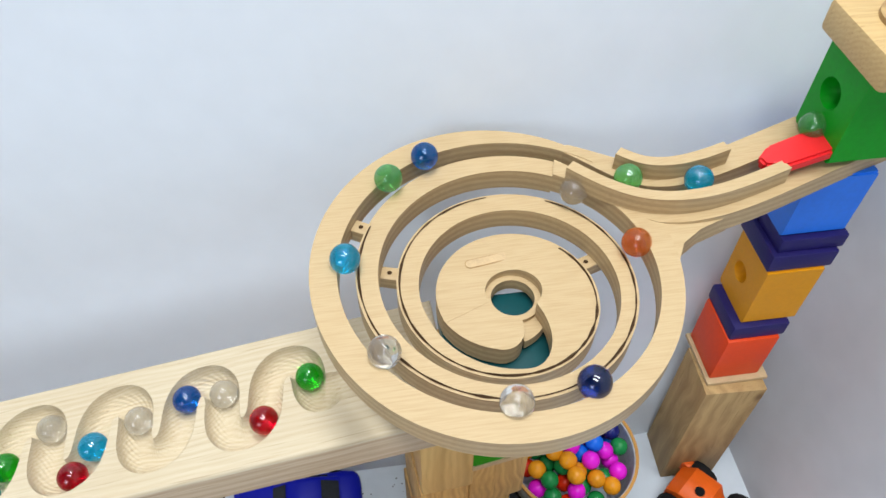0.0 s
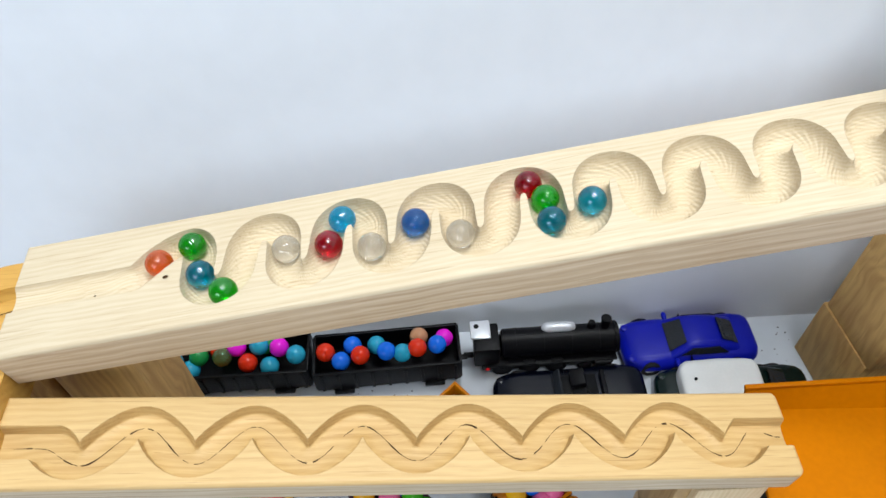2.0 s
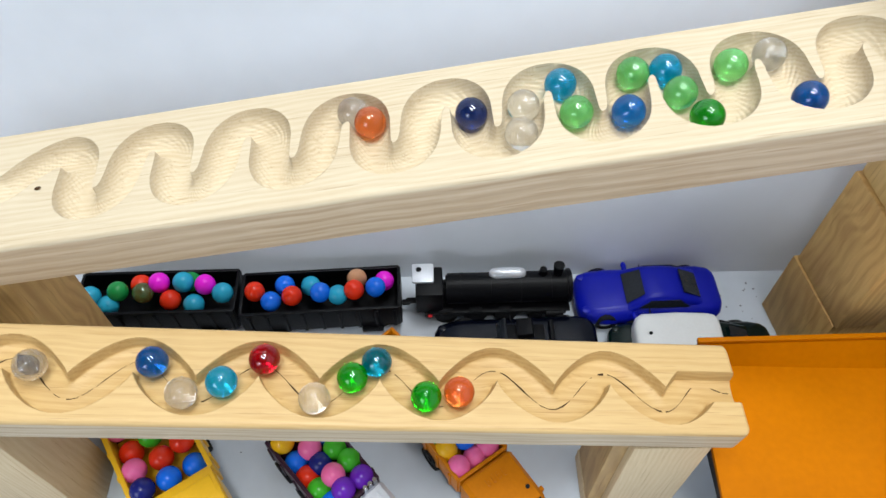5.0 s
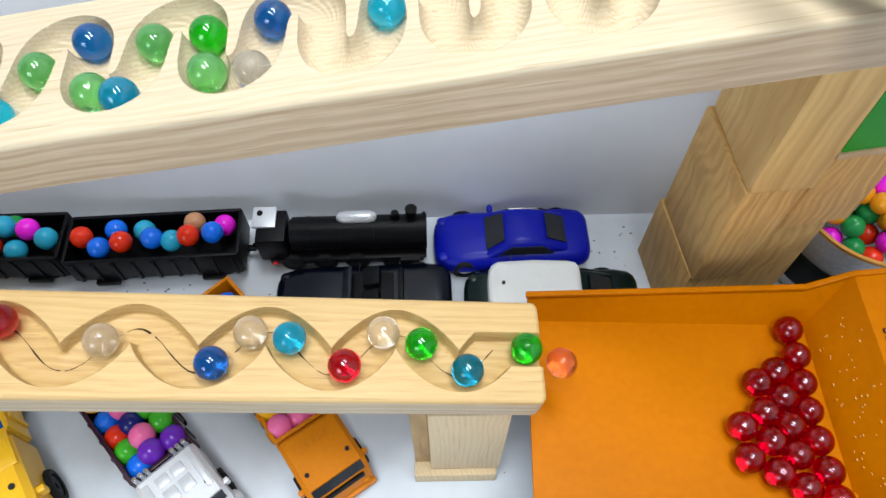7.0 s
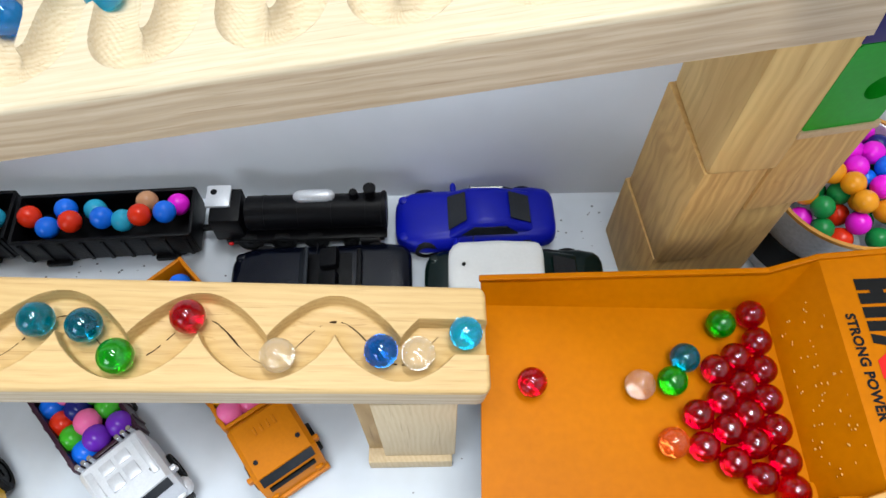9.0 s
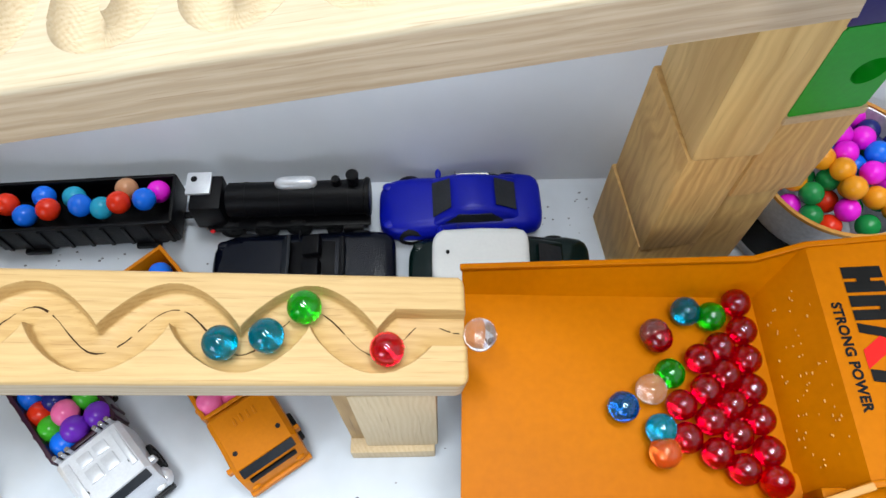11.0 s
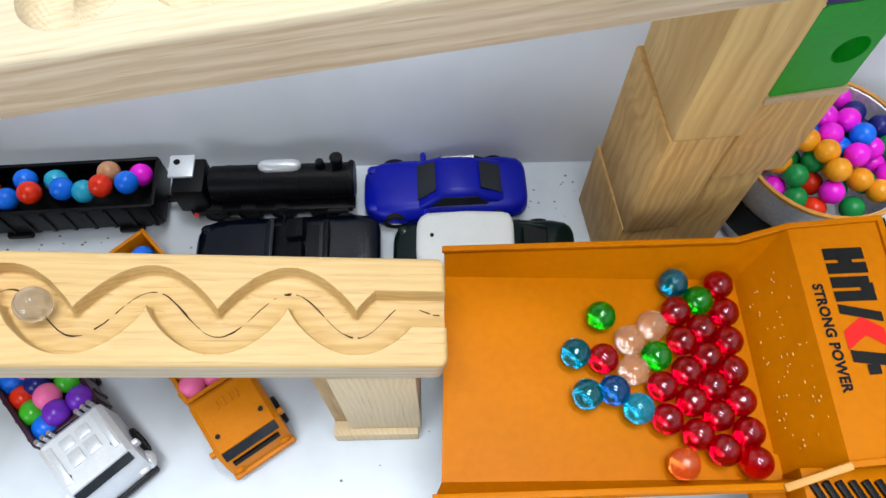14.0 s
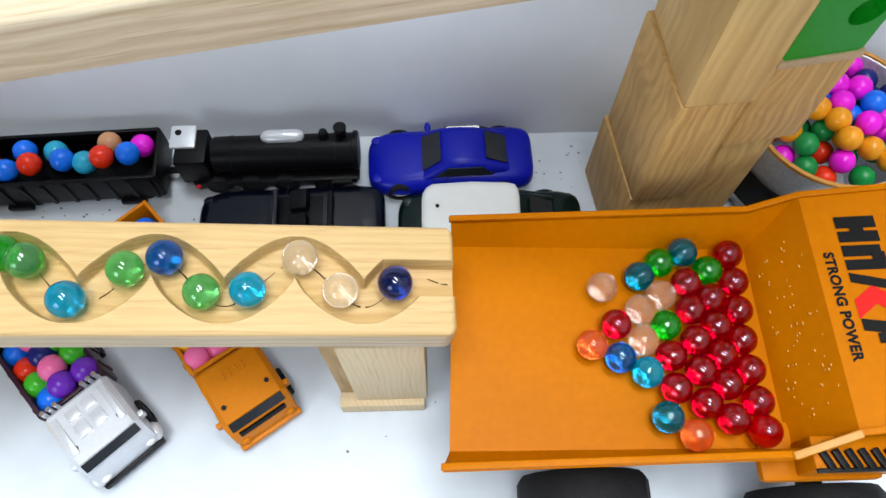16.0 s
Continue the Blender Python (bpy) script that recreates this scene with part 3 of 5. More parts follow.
def turn_mesh():
    bm = bmesh.new()
    n = 64
    radii = [0.0, 0.014, 0.0262, 0.0275, 0.030, 0.038, 0.046, 0.0485, 0.0498, 0.058, 0.0655, 0.0675]
    depth = [0.0, 0.0, 0.0, 0.003, 0.0068, 0.0075, 0.0068, 0.003, 0.0, 0.0, 0.0, 0.0022]
    rings = []
    for i in range(n + 1):
        a = math.pi * i / n
        rings.append([bm.verts.new((-r * math.sin(a), r * math.cos(a), -d)) for r, d in zip(radii, depth)] +
                     [bm.verts.new((-0.0675 * math.sin(a), 0.0675 * math.cos(a), -0.028))])
    front = [[bm.verts.new((0.0035, v.co.y, v.co.z)) for v in rings[0]], [bm.verts.new((0.0035, v.co.y, v.co.z)) for v in rings[-1]]]
    rings = [front[0]] + rings + [front[1]]
    for p, q in zip(rings, rings[1:]):
        for j in range(len(p) - 1):
            bm.faces.new((p[j], p[j + 1], q[j + 1], q[j]))
    bm.faces.new([r[-1] for r in rings][::-1])
    bmesh.ops.remove_doubles(bm, verts=bm.verts[:], dist=1e-6)
    bmesh.ops.holes_fill(bm, edges=bm.edges[:])
    bmesh.ops.recalc_face_normals(bm, faces=bm.faces[:])
    return bm


part("block", turn_mesh(), VARNISHED, TURN)
tseam = bmesh.new()
rows = []
for i in range(61):
    a = math.pi * i / 60
    w = 0.0002 + 0.0004 * max(0, noise.noise((a * 4, 5.1, 0)) + 0.2)
    rows.append([tseam.verts.new((-(0.0385 + w * k) * math.sin(a), (0.0385 + w * k) * math.cos(a), -0.0071)) for k in (-1, 1)])
for p, q in zip(rows, rows[1:]):
    tseam.faces.new((p[0], p[1], q[1], q[0]))
part("seam", tseam, SEAM, TURN, "thin dark crack along the groove")

# ---- spiral ----
SPIRAL = thing("spiral_track", pose(0.1055, 0.2220, 0.337), "pale plywood spiral marble track with a winding slot", "marble track")
PLY_T = 0.0125
HALF = 0.0043


def slot_r(a):
    """Radius of the slot at the turned angle a (degrees, counter-clockwise)."""
    return 0.0785 - 0.0188 * (a - 180) / 360


def slot_z(a):
    return -0.0215 * min(1.0, max(0.0, a - 60) / 820)


def polar(r, a):
    """A point of the winding, whose middle drifts a little from turn to turn."""
    k = (a - 180) / 360
    return 0.98 * r * math.cos(radians(a)) + 0.0035 + 0.0009 * k, r * math.sin(radians(a)) - 0.006 - 0.002 * k


def rim(a):
    return 0.0898 * math.cos(radians(a)) - 0.0012, 0.096 * math.sin(radians(a)) - 0.002


def core(r, a):
    return r * math.cos(radians(a)) + 0.0085, r * math.sin(radians(a)) - 0.0072


def bez(p, n=16):
    out = []
    for i in range(n + 1):
        t = i / n
        q = [Vector(a) for a in p]
        while len(q) > 1:
            q = [a.lerp(b, t) for a, b in zip(q, q[1:])]
        out.append((q[0].x, q[0].y))
    return out


# the lane from the tower into the spiral
lane = bez([(0.047, 0.067), (0.068, 0.050), (0.084, 0.010), (0.115, 0.026), (0.15, 0.040), (0.230, 0.064)], 40)
tang = [Vector(b) - Vector(a) for a, b in zip(lane, lane[1:])]
tang.append(tang[-1])
side = [Vector((-t.y, t.x)).normalized() for t in tang]


def off(d0, i0=0, i1=41):
    return [(lane[i][0] + side[i].x * d0, lane[i][1] + side[i].y * d0) for i in range(i0, min(i1, 41))]


def lane_edge(a):
    """The lane's inner edge in the direction a from the spiral's middle."""
    return min(off(-HALF), key=lambda p: abs(math.degrees(math.atan2(p[1], p[0])) - a))


angs = list(range(46, 58 + 361, 4))
part("outer_ring", ribbon([polar(slot_r(a) + HALF, a) for a in angs], [rim(a) if a < 376 else lane_edge(a - 360) for a in angs], [0.0] * len(angs), PLY_T), PLY, SPIRAL)


def band_inner(a):
    """Inner edge of the winding band; past the last turn it closes in on the centre hole."""
    if a + 360 <= 920:
        return polar(slot_r(a + 360) + HALF, a + 360)
    p, q = Vector(polar(slot_r(920) + HALF, a + 360)), Vector(core(0.0143, a))
    return tuple(p.lerp(q, min(1.0, max(0.0, (a - 632) / 38)) ** 2))


angs = list(range(58, 922, 4))
part("winding_band", ribbon([band_inner(a) for a in angs], [polar(slot_r(a) - HALF, a) for a in angs], [slot_z(a + 60) for a in angs], PLY_T), PLY, SPIRAL)
angs = list(range(197, 276, 3))
reach = [0.0392 - 0.00009 * (a - 198) if a < 246 else 0.0143 + 0.0206 * math.sqrt(max(0, 1 - ((a - 246) / 29) ** 2)) for a in angs]
part("outlet_tongue", ribbon([core(0.0143, a) for a in angs], [core(r + 0.00005, a) for r, a in zip(reach, angs)], [slot_z(1000) - 0.0002] * len(angs), PLY_T), PLY, SPIRAL)
angs = list(range(0, 361, 6))
part("hole_step", ribbon([core(0.0112, a) for a in angs], [core(0.0145, a) for a in angs], [slot_z(1000) - 0.0045] * len(angs), 0.007), PLY, SPIRAL)
angs = list(range(272, 331, 3))
part("outlet_ramp", ribbon([core(0.0112, a) for a in angs], [core(0.0255 - 0.00012 * (a - 272), a) for a in angs], [slot_z(1000) - 0.0070] * len(angs), 0.006), PLY, SPIRAL)
for a0, a1, shift in ((150, 420, -0.0016), (450, 760, -0.0016), (610, 690, -0.0016)):
    line_bm = bmesh.new()
    rows = []
    for a in range(a0, a1, 2):
        r = slot_r(a) - HALF + shift
        w = 0.00032 + 0.0006 * max(0, noise.noise((a * 0.13, 1.7, a0)) + 0.25)
        rows.append([line_bm.verts.new((*polar(r + w * k, a), slot_z(a + 60) + 0.0003)) for k in (-1, 1)])
    for p, q in zip(rows, rows[1:]):
        line_bm.faces.new((p[0], p[1], q[1], q[0]))
    part("edge_line", line_bm, SEAM, SPIRAL, "thin dark scorched line along the slot")
# slot laid on as a thin slab; its dark outline paints the recess shade
slot_bm = prism([(0.0024 * math.cos(radians(90 + 10 * i)), 0.0024 * math.sin(radians(90 + 10 * i))) for i in range(19)] + [(0.0235 + 0.0024 * math.cos(radians(-90 + 10 * i)), 0.0024 * math.sin(radians(-90 + 10 * i))) for i in range(19)], 0, 0.0004)
rim_bm = prism([(0.0029 * math.cos(radians(90 + 10 * i)), 0.0029 * math.sin(radians(90 + 10 * i))) for i in range(19)] + [(0.0235 + 0.0029 * math.cos(radians(-90 + 10 * i)), 0.0029 * math.sin(radians(-90 + 10 * i))) for i in range(19)], 0, 0.0002)
part("pin_slot_edge", rim_bm, TIMBER_BLOCK, SPIRAL, "dark outline painted as the slot's shaded edge", pose(-0.0102, 0.0137, slot_z(1000), 0, 0, 9))
part("pin_slot", slot_bm, BARE, SPIRAL, "shallow long slot in the disc", pose(-0.0102, 0.0137, slot_z(1000), 0, 0, 9))
for a in (150, 163 + 360, 20 + 720):
    r = slot_r(a)
    bm = box(-0.0085, 0.0085, -0.004, 0.004, -0.0125, -0.0045, 0.001)
    br = part("spoke", bm, PLY, SPIRAL, "", pose(*polar(r, a), slot_z(a), 0, 0, a))
    hb = bmesh.new()
    bmesh.ops.create_circle(hb, cap_ends=True, segments=12, radius=0.0013)
    part("peg_hole", hb, SEAM, br, "", pose(0, 0, -0.0043))
# neck to the tower
rise = [-0.0004 + 0.0104 * max(0, (i - 12) / 28) ** 1.4 for i in range(41)]
part("neck_back", ribbon(off(HALF), [off(min(0.021, 0.011 + 0.001 * i), i, i + 1)[0] for i in range(41)], rise, PLY_T), PLY, SPIRAL)
part("neck_front", ribbon([off(-min(0.0215, 0.0075 + 0.0018 * (i - 8)), i, i + 1)[0] for i in range(8, 41)], off(-HALF, 8), rise[8:], PLY_T), PLY, SPIRAL)
web = [(0.083, -0.03), (0.087, -0.016), (0.094, -0.004), (0.106, 0.004), (0.125, 0.011), (0.125, 0.020), (0.095, 0.020), (0.074, 0.036), (0.070, 0.02), (0.080, 0.0)]
part("neck_web", prism(web, -PLY_T, -0.0005), PLY, SPIRAL)
part("back_rail", ribbon(off(0.0095, 8, 28), off(0.0160, 8, 28), [z + 0.0105 for z in rise[8:28]], 0.0105), PLY, SPIRAL, "raised curved guide rail")
part("front_rail", ribbon(off(-0.0160, 4, 31), off(-0.0095, 4, 31), [z + 0.0105 for z in rise[4:31]], 0.0105), PLY, SPIRAL, "raised curved guide rail")

# ---- towers and posts ----


def block(name, x0, x1, y0, y1, z0, z1, material, label, turn=0.0, bevel=0.0015, group="", category="wooden block"):
    cx, cy = (x0 + x1) / 2, (y0 + y1) / 2
    return solid(name, box(x0 - cx, x1 - cx, y0 - cy, y1 - cy, 0, z1 - z0, bevel), material, pose(cx, cy, z0, 0, 0, turn), label, category, group)


def bored(name, x0, x1, y0, y1, z0, z1, material, label, turn=0.0, hole=None, group="tower blocks"):
    """A painted wooden block; hole: (face, offset along the face, height, radius) of a bored recess."""
    cx, cy = (x0 + x1) / 2, (y0 + y1) / 2
    ob = thing(name, pose(cx, cy, z0, 0, 0, turn), label, "toy block", group)
    wx, wy, h = (x1 - x0) / 2, (y1 - y0) / 2, z1 - z0
    bm = bmesh.new()
    if hole is None:
        part("body", box(-wx, wx, -wy, wy, 0, h, 0.0014), material, ob)
        return ob
    face, o, hz, r = hole
    half, depth = (wy, 2 * wx) if face == "west" else (wx, 2 * wy)
    n = 28
    circ = [(o + r * math.cos(2 * math.pi * i / n), hz + r * math.sin(2 * math.pi * i / n)) for i in range(n)]
    sq = []
    for cxx, czz in circ:
        dx, dz = cxx - o, czz - hz
        k = min(((half - o) if dx > 0 else (half + o)) / max(abs(dx), 1e-6), ((h - hz) if dz > 0 else hz) / max(abs(dz), 1e-6))
        sq.append((o + dx * k, hz + dz * k))
    for cpt in ((-half, 0), (half, 0), (half, h), (-half, h)):
        j = min(range(n), key=lambda i: (sq[i][0] - cpt[0]) ** 2 + (sq[i][1] - cpt[1]) ** 2)
        sq[j] = cpt
    A = [bm.verts.new((a, 0, b)) for a, b in sq]
    B = [bm.verts.new((a, 0, b)) for a, b in circ]
    B1 = [bm.verts.new((o + (a - o) * 0.9, -0.006, hz + (b - hz) * 0.9)) for a, b in circ]
    B2 = [bm.verts.new((o + (a - o) * 0.55, -0.0105, hz + (b - hz) * 0.55)) for a, b in circ]
    C = [bm.verts.new((a, -depth, b)) for a, b in sq]
    for P, Q in ((A, B), (B, B1), (B1, B2), (C, A)):
        for i in range(n):
            j = (i + 1) % n
            bm.faces.new((P[i], P[j], Q[j], Q[i]))
    bm.faces.new(B2)
    bm.faces.new(C)
    bmesh.ops.recalc_face_normals(bm, faces=bm.faces[:])
    if face == "west":
        m = Matrix(((0, -1, 0, -wx), (1, 0, 0, 0), (0, 0, 1, 0), (0, 0, 0, 1)))
    else:
        m = Matrix(((1, 0, 0, 0), (0, -1, 0, -wy), (0, 0, 1, 0), (0, 0, 0, 1)))
    bmesh.ops.transform(bm, matrix=m, verts=bm.verts[:])
    bmesh.ops.recalc_face_normals(bm, faces=bm.faces[:])
    bmesh.ops.bevel(bm, geom=[e for e in bm.edges if len(e.link_faces) == 2 and 1.2 < e.calc_face_angle() < 1.9 and e.calc_length() > 0.02], offset=0.0012, segments=2, affect="EDGES")
    part("body", bm, material, ob)
    return ob


# corner tower, from the floor up
block("wooden_post", 0.272, 0.318, 0.229, 0.270, 0.0, 0.145, TIMBER_BLOCK, "rough knotty timber block standing under the corner tower", -2, 0.0015, category="wooden post")
block("base_board", 0.274, 0.320, 0.2365, 0.281, 0.145, 0.1485, BARE, "thin unpainted plywood board on the timber", 0, 0.0008)
bored("orange_block", 0.2765, 0.3135, 0.2405, 0.279, 0.1485, 0.1955, ORANGE, "bright orange painted wooden tower block")
bored("indigo_plate", 0.2775, 0.3165, 0.2425, 0.281, 0.1955, 0.209, INDIGO, "dark indigo painted spacer plate")
bored("yellow_block", 0.2835, 0.3205, 0.2465, 0.284, 0.209, 0.262, YELLOW, "golden yellow painted block with a round hole", 0, ("west", 0.004, 0.027, 0.0075))
bored("indigo_plate", 0.2825, 0.3245, 0.2475, 0.288, 0.262, 0.276, INDIGO, "dark indigo painted spacer plate")
bored("indigo_plate", 0.2855, 0.3275, 0.2505, 0.289, 0.276, 0.287, INDIGO, "dark indigo painted spacer plate")
bored("blue_block", 0.2855, 0.3250, 0.2545, 0.291, 0.287, 0.334, BLUE, "bright blue painted block with a round hole", 0, ("west", 0.004, 0.014, 0.008))
bored("green_block", 0.2865, 0.3245, 0.251, 0.288, 0.3475, 0.402, GREEN, "green painted block with a round marble hole", 0, ("west", 0.003, 0.030, 0.0085))
ramp = thing("red_ramp", pose(0.273, 0.2590, 0.352, 0, -10, 10), "small bright red plastic marble ramp", "marble ramp")
part("ramp", prism([(-0.022, -0.003), (-0.013, -0.0085), (0.016, -0.0100), (0.019, 0.0095), (-0.013, 0.0085), (-0.022, 0.003)], -0.004, 0.003, bevel=0.0015), RED, ramp)
ftop = thing("wooden_hopper", pose(0.3110, 0.269, 0.402, 0, 0, 0), "thick pale wooden hopper plate on the green block", "marble track")
part("plate", box(-0.030, 0.034, -0.030, 0.026, 0.0, 0.017, 0.003), PINE_WARM, ftop)
part("rim", tube(0.018, 0.018, 0.017, 0.0195, n=36), TIMBER_BLOCK, ftop)

# right post under the spiral and the upper board
block("wooden_post", 0.0574, 0.0914, 0.1824, 0.2404, 0.153, 0.253, PINE_POST_PALE, "pale pine upper post block under the carved board", 5, 0.0025, "post blocks", "wooden post")
block("wooden_post", 0.0556, 0.0879, 0.1833, 0.2413, 0.064, 0.153, PINE_POST, "brown pine post block with knots", 7, 0.0012, "post blocks", "wooden post")
block("wooden_post", 0.0542, 0.0890, 0.1858, 0.2440, 0.0, 0.064, PINE_POST, "brown pine bottom post block on the floor", 8, 0.0012, "post blocks", "wooden post")
block("wooden_post", 0.0885, 0.1270, 0.1870, 0.2260, 0.116, 0.1770, PINE_POST, "brown rough pine block with a torn grain and knots", 9, 0.0012, "post blocks", "wooden post")
block("wooden_post", 0.0915, 0.1230, 0.1930, 0.2260, 0.0, 0.116, PINE_POST, "dark pine base block beside the post", 0, 0.0012, "post blocks", "wooden post")
block("base_board", 0.0890, 0.1270, 0.1855, 0.2260, 0.1770, 0.1815, BARE, "thin unpainted plywood board on the post", 9, 0.0008)
bored("green_block", 0.0895, 0.1250, 0.1865, 0.2240, 0.1815, 0.233, GREEN, "green painted block with a shallow round dimple", 9, ("south", 0.007, 0.024, 0.0075))
bored("indigo_plate", 0.0890, 0.1270, 0.1865, 0.2240, 0.233, 0.248, INDIGO, "dark indigo painted spacer plate", 9)
bored("teal_block", 0.0760, 0.1300, 0.1660, 0.2260, 0.2860, 0.3005, TEAL, "dark teal catch block under the spiral's hole")
bored("teal_block", 0.0970, 0.1310, 0.1880, 0.2230, 0.248, 0.286, TEAL, "dark teal support block under the spiral")

# left supports
block("wooden_post", -0.4600, -0.4150, 0.0870, 0.1250, 0.0, 0.1600, PINE_PALE_BLOCK, "pale pine post under the wavy board", 0, 0.0015, "post blocks", "wooden post")
block("wooden_post", -0.5130, -0.4705, 0.0840, 0.1240, 0.0, 0.1600, PINE_PALE_BLOCK, "greyish brown pine post under the turning block", 0, 0.0015, "post blocks", "wooden post")
block("wooden_post", -0.5130, -0.4705, 0.1540, 0.2000, 0.0, 0.1630, PINE_POST, "brown pine post behind under the turning block", 0, 0.0015, "post blocks", "wooden post")
block("wooden_post", -0.4640, -0.4140, 0.1560, 0.1980, 0.0, 0.1790, PINE_POST, "brown pine post under the zigzag board", 0, 0.0015, "post blocks", "wooden post")
# right foot of the wavy board
block("foot_plate", -0.1075, -0.0597, 0.0820, 0.1240, 0.0, 0.0150, PINE_PALE_BLOCK, "small pine foot plate on the floor", 0, 0.001, "post blocks", "wooden post")
block("wooden_post", -0.0980, -0.0580, 0.0855, 0.1230, 0.0150, 0.1150, PINE_PALE_BLOCK, "pale pine post under the wavy board's end", 0, 0.0015, "post blocks", "wooden post")
block("wooden_post", -0.1070, -0.0982, 0.0900, 0.1230, 0.0150, 0.1185, TIMBER_BLOCK, "rough sawn strip beside the pine post", 0, 0.001, "post blocks", "wooden post")

# ---- toys ----


def wheel(parent, x, y, z, r, w, hub=CHROME, name="wheel"):
    """A tyre with tread blocks and a rim, its axle along y."""
    bm = bmesh.new()
    prof = [(r * 0.62, -w / 2), (r * 0.93, -w / 2), (r, -w * 0.32), (r, w * 0.32), (r * 0.93, w / 2), (r * 0.62, w / 2)]
    n = 32
    rings = [[bm.verts.new((math.cos(2 * math.pi * i / n) * rr * (1.0 if 0 < k < 5 and i % 2 else 1.0 - 0.03 * (0 < k < 5)), yy, math.sin(2 * math.pi * i / n) * rr * (1.0 if 0 < k < 5 and i % 2 else 1.0 - 0.03 * (0 < k < 5)))) for i in range(n)]
             for k, (rr, yy) in enumerate(prof)]
    for p, q in zip(rings, rings[1:]):
        for i in range(n):
            bm.faces.new((p[i], q[i], q[(i + 1) % n], p[(i + 1) % n]))
    w_ob = part(name, bm, RUBBER, parent, "ribbed black rubber tyre", pose(x, y, z))
    rim = tube(r * 0.63, r * 0.63, -w * 0.42, w * 0.42, n=24, bevel=w * 0.06, m=pose(0, 0, 0, 90))
    tube(r * 0.25, r * 0.2, -w * 0.5, w * 0.5, rim, n=16, m=pose(0, 0, 0, 90))
    part("rim", rim, hub, w_ob)
    return w_ob


def loft(sections, bm=None):
    """A body through closed cross sections of equal point counts, capped."""
    bm = bm or bmesh.new()
    rows = [[bm.verts.new(p) for p in s] for s in sections]
    n = len(rows[0])
    for p, q in zip(rows, rows[1:]):
        for i in range(n):
            bm.faces.new((p[i], p[(i + 1) % n], q[(i + 1) % n], q[i]))
    bm.faces.new(rows[0][::-1])
    bm.faces.new(rows[-1])
    bmesh.ops.recalc_face_normals(bm, faces=bm.faces[:])
    return bm


def rounded(x, half, z0, z1, k=0.35, n=7):
    """A cross section across the car at x: flat below, rounded shoulders above."""
    pts = []
    r = min(half, z1 - z0) * k
    for cx, cz, a0 in ((half - r, z0 + r * 0.5, -90), (half - r, z1 - r, 0), (-half + r, z1 - r, 90), (-half + r, z0 + r * 0.5, 180)):
        for i in range(n):
            a = radians(a0 + 90 * i / (n - 1))
            pts.append((x, cx + r * math.cos(a), cz + (r if a0 in (0, 90) else r * 0.5) * math.sin(a)))
    return pts


def scaled_ball(sx, sy, sz, at):
    t = ball(1.0, u=12, v=8)
    bmesh.ops.transform(t, matrix=Matrix.LocRotScale(at, None, (sx, sy, sz)), verts=t.verts[:])
    return t


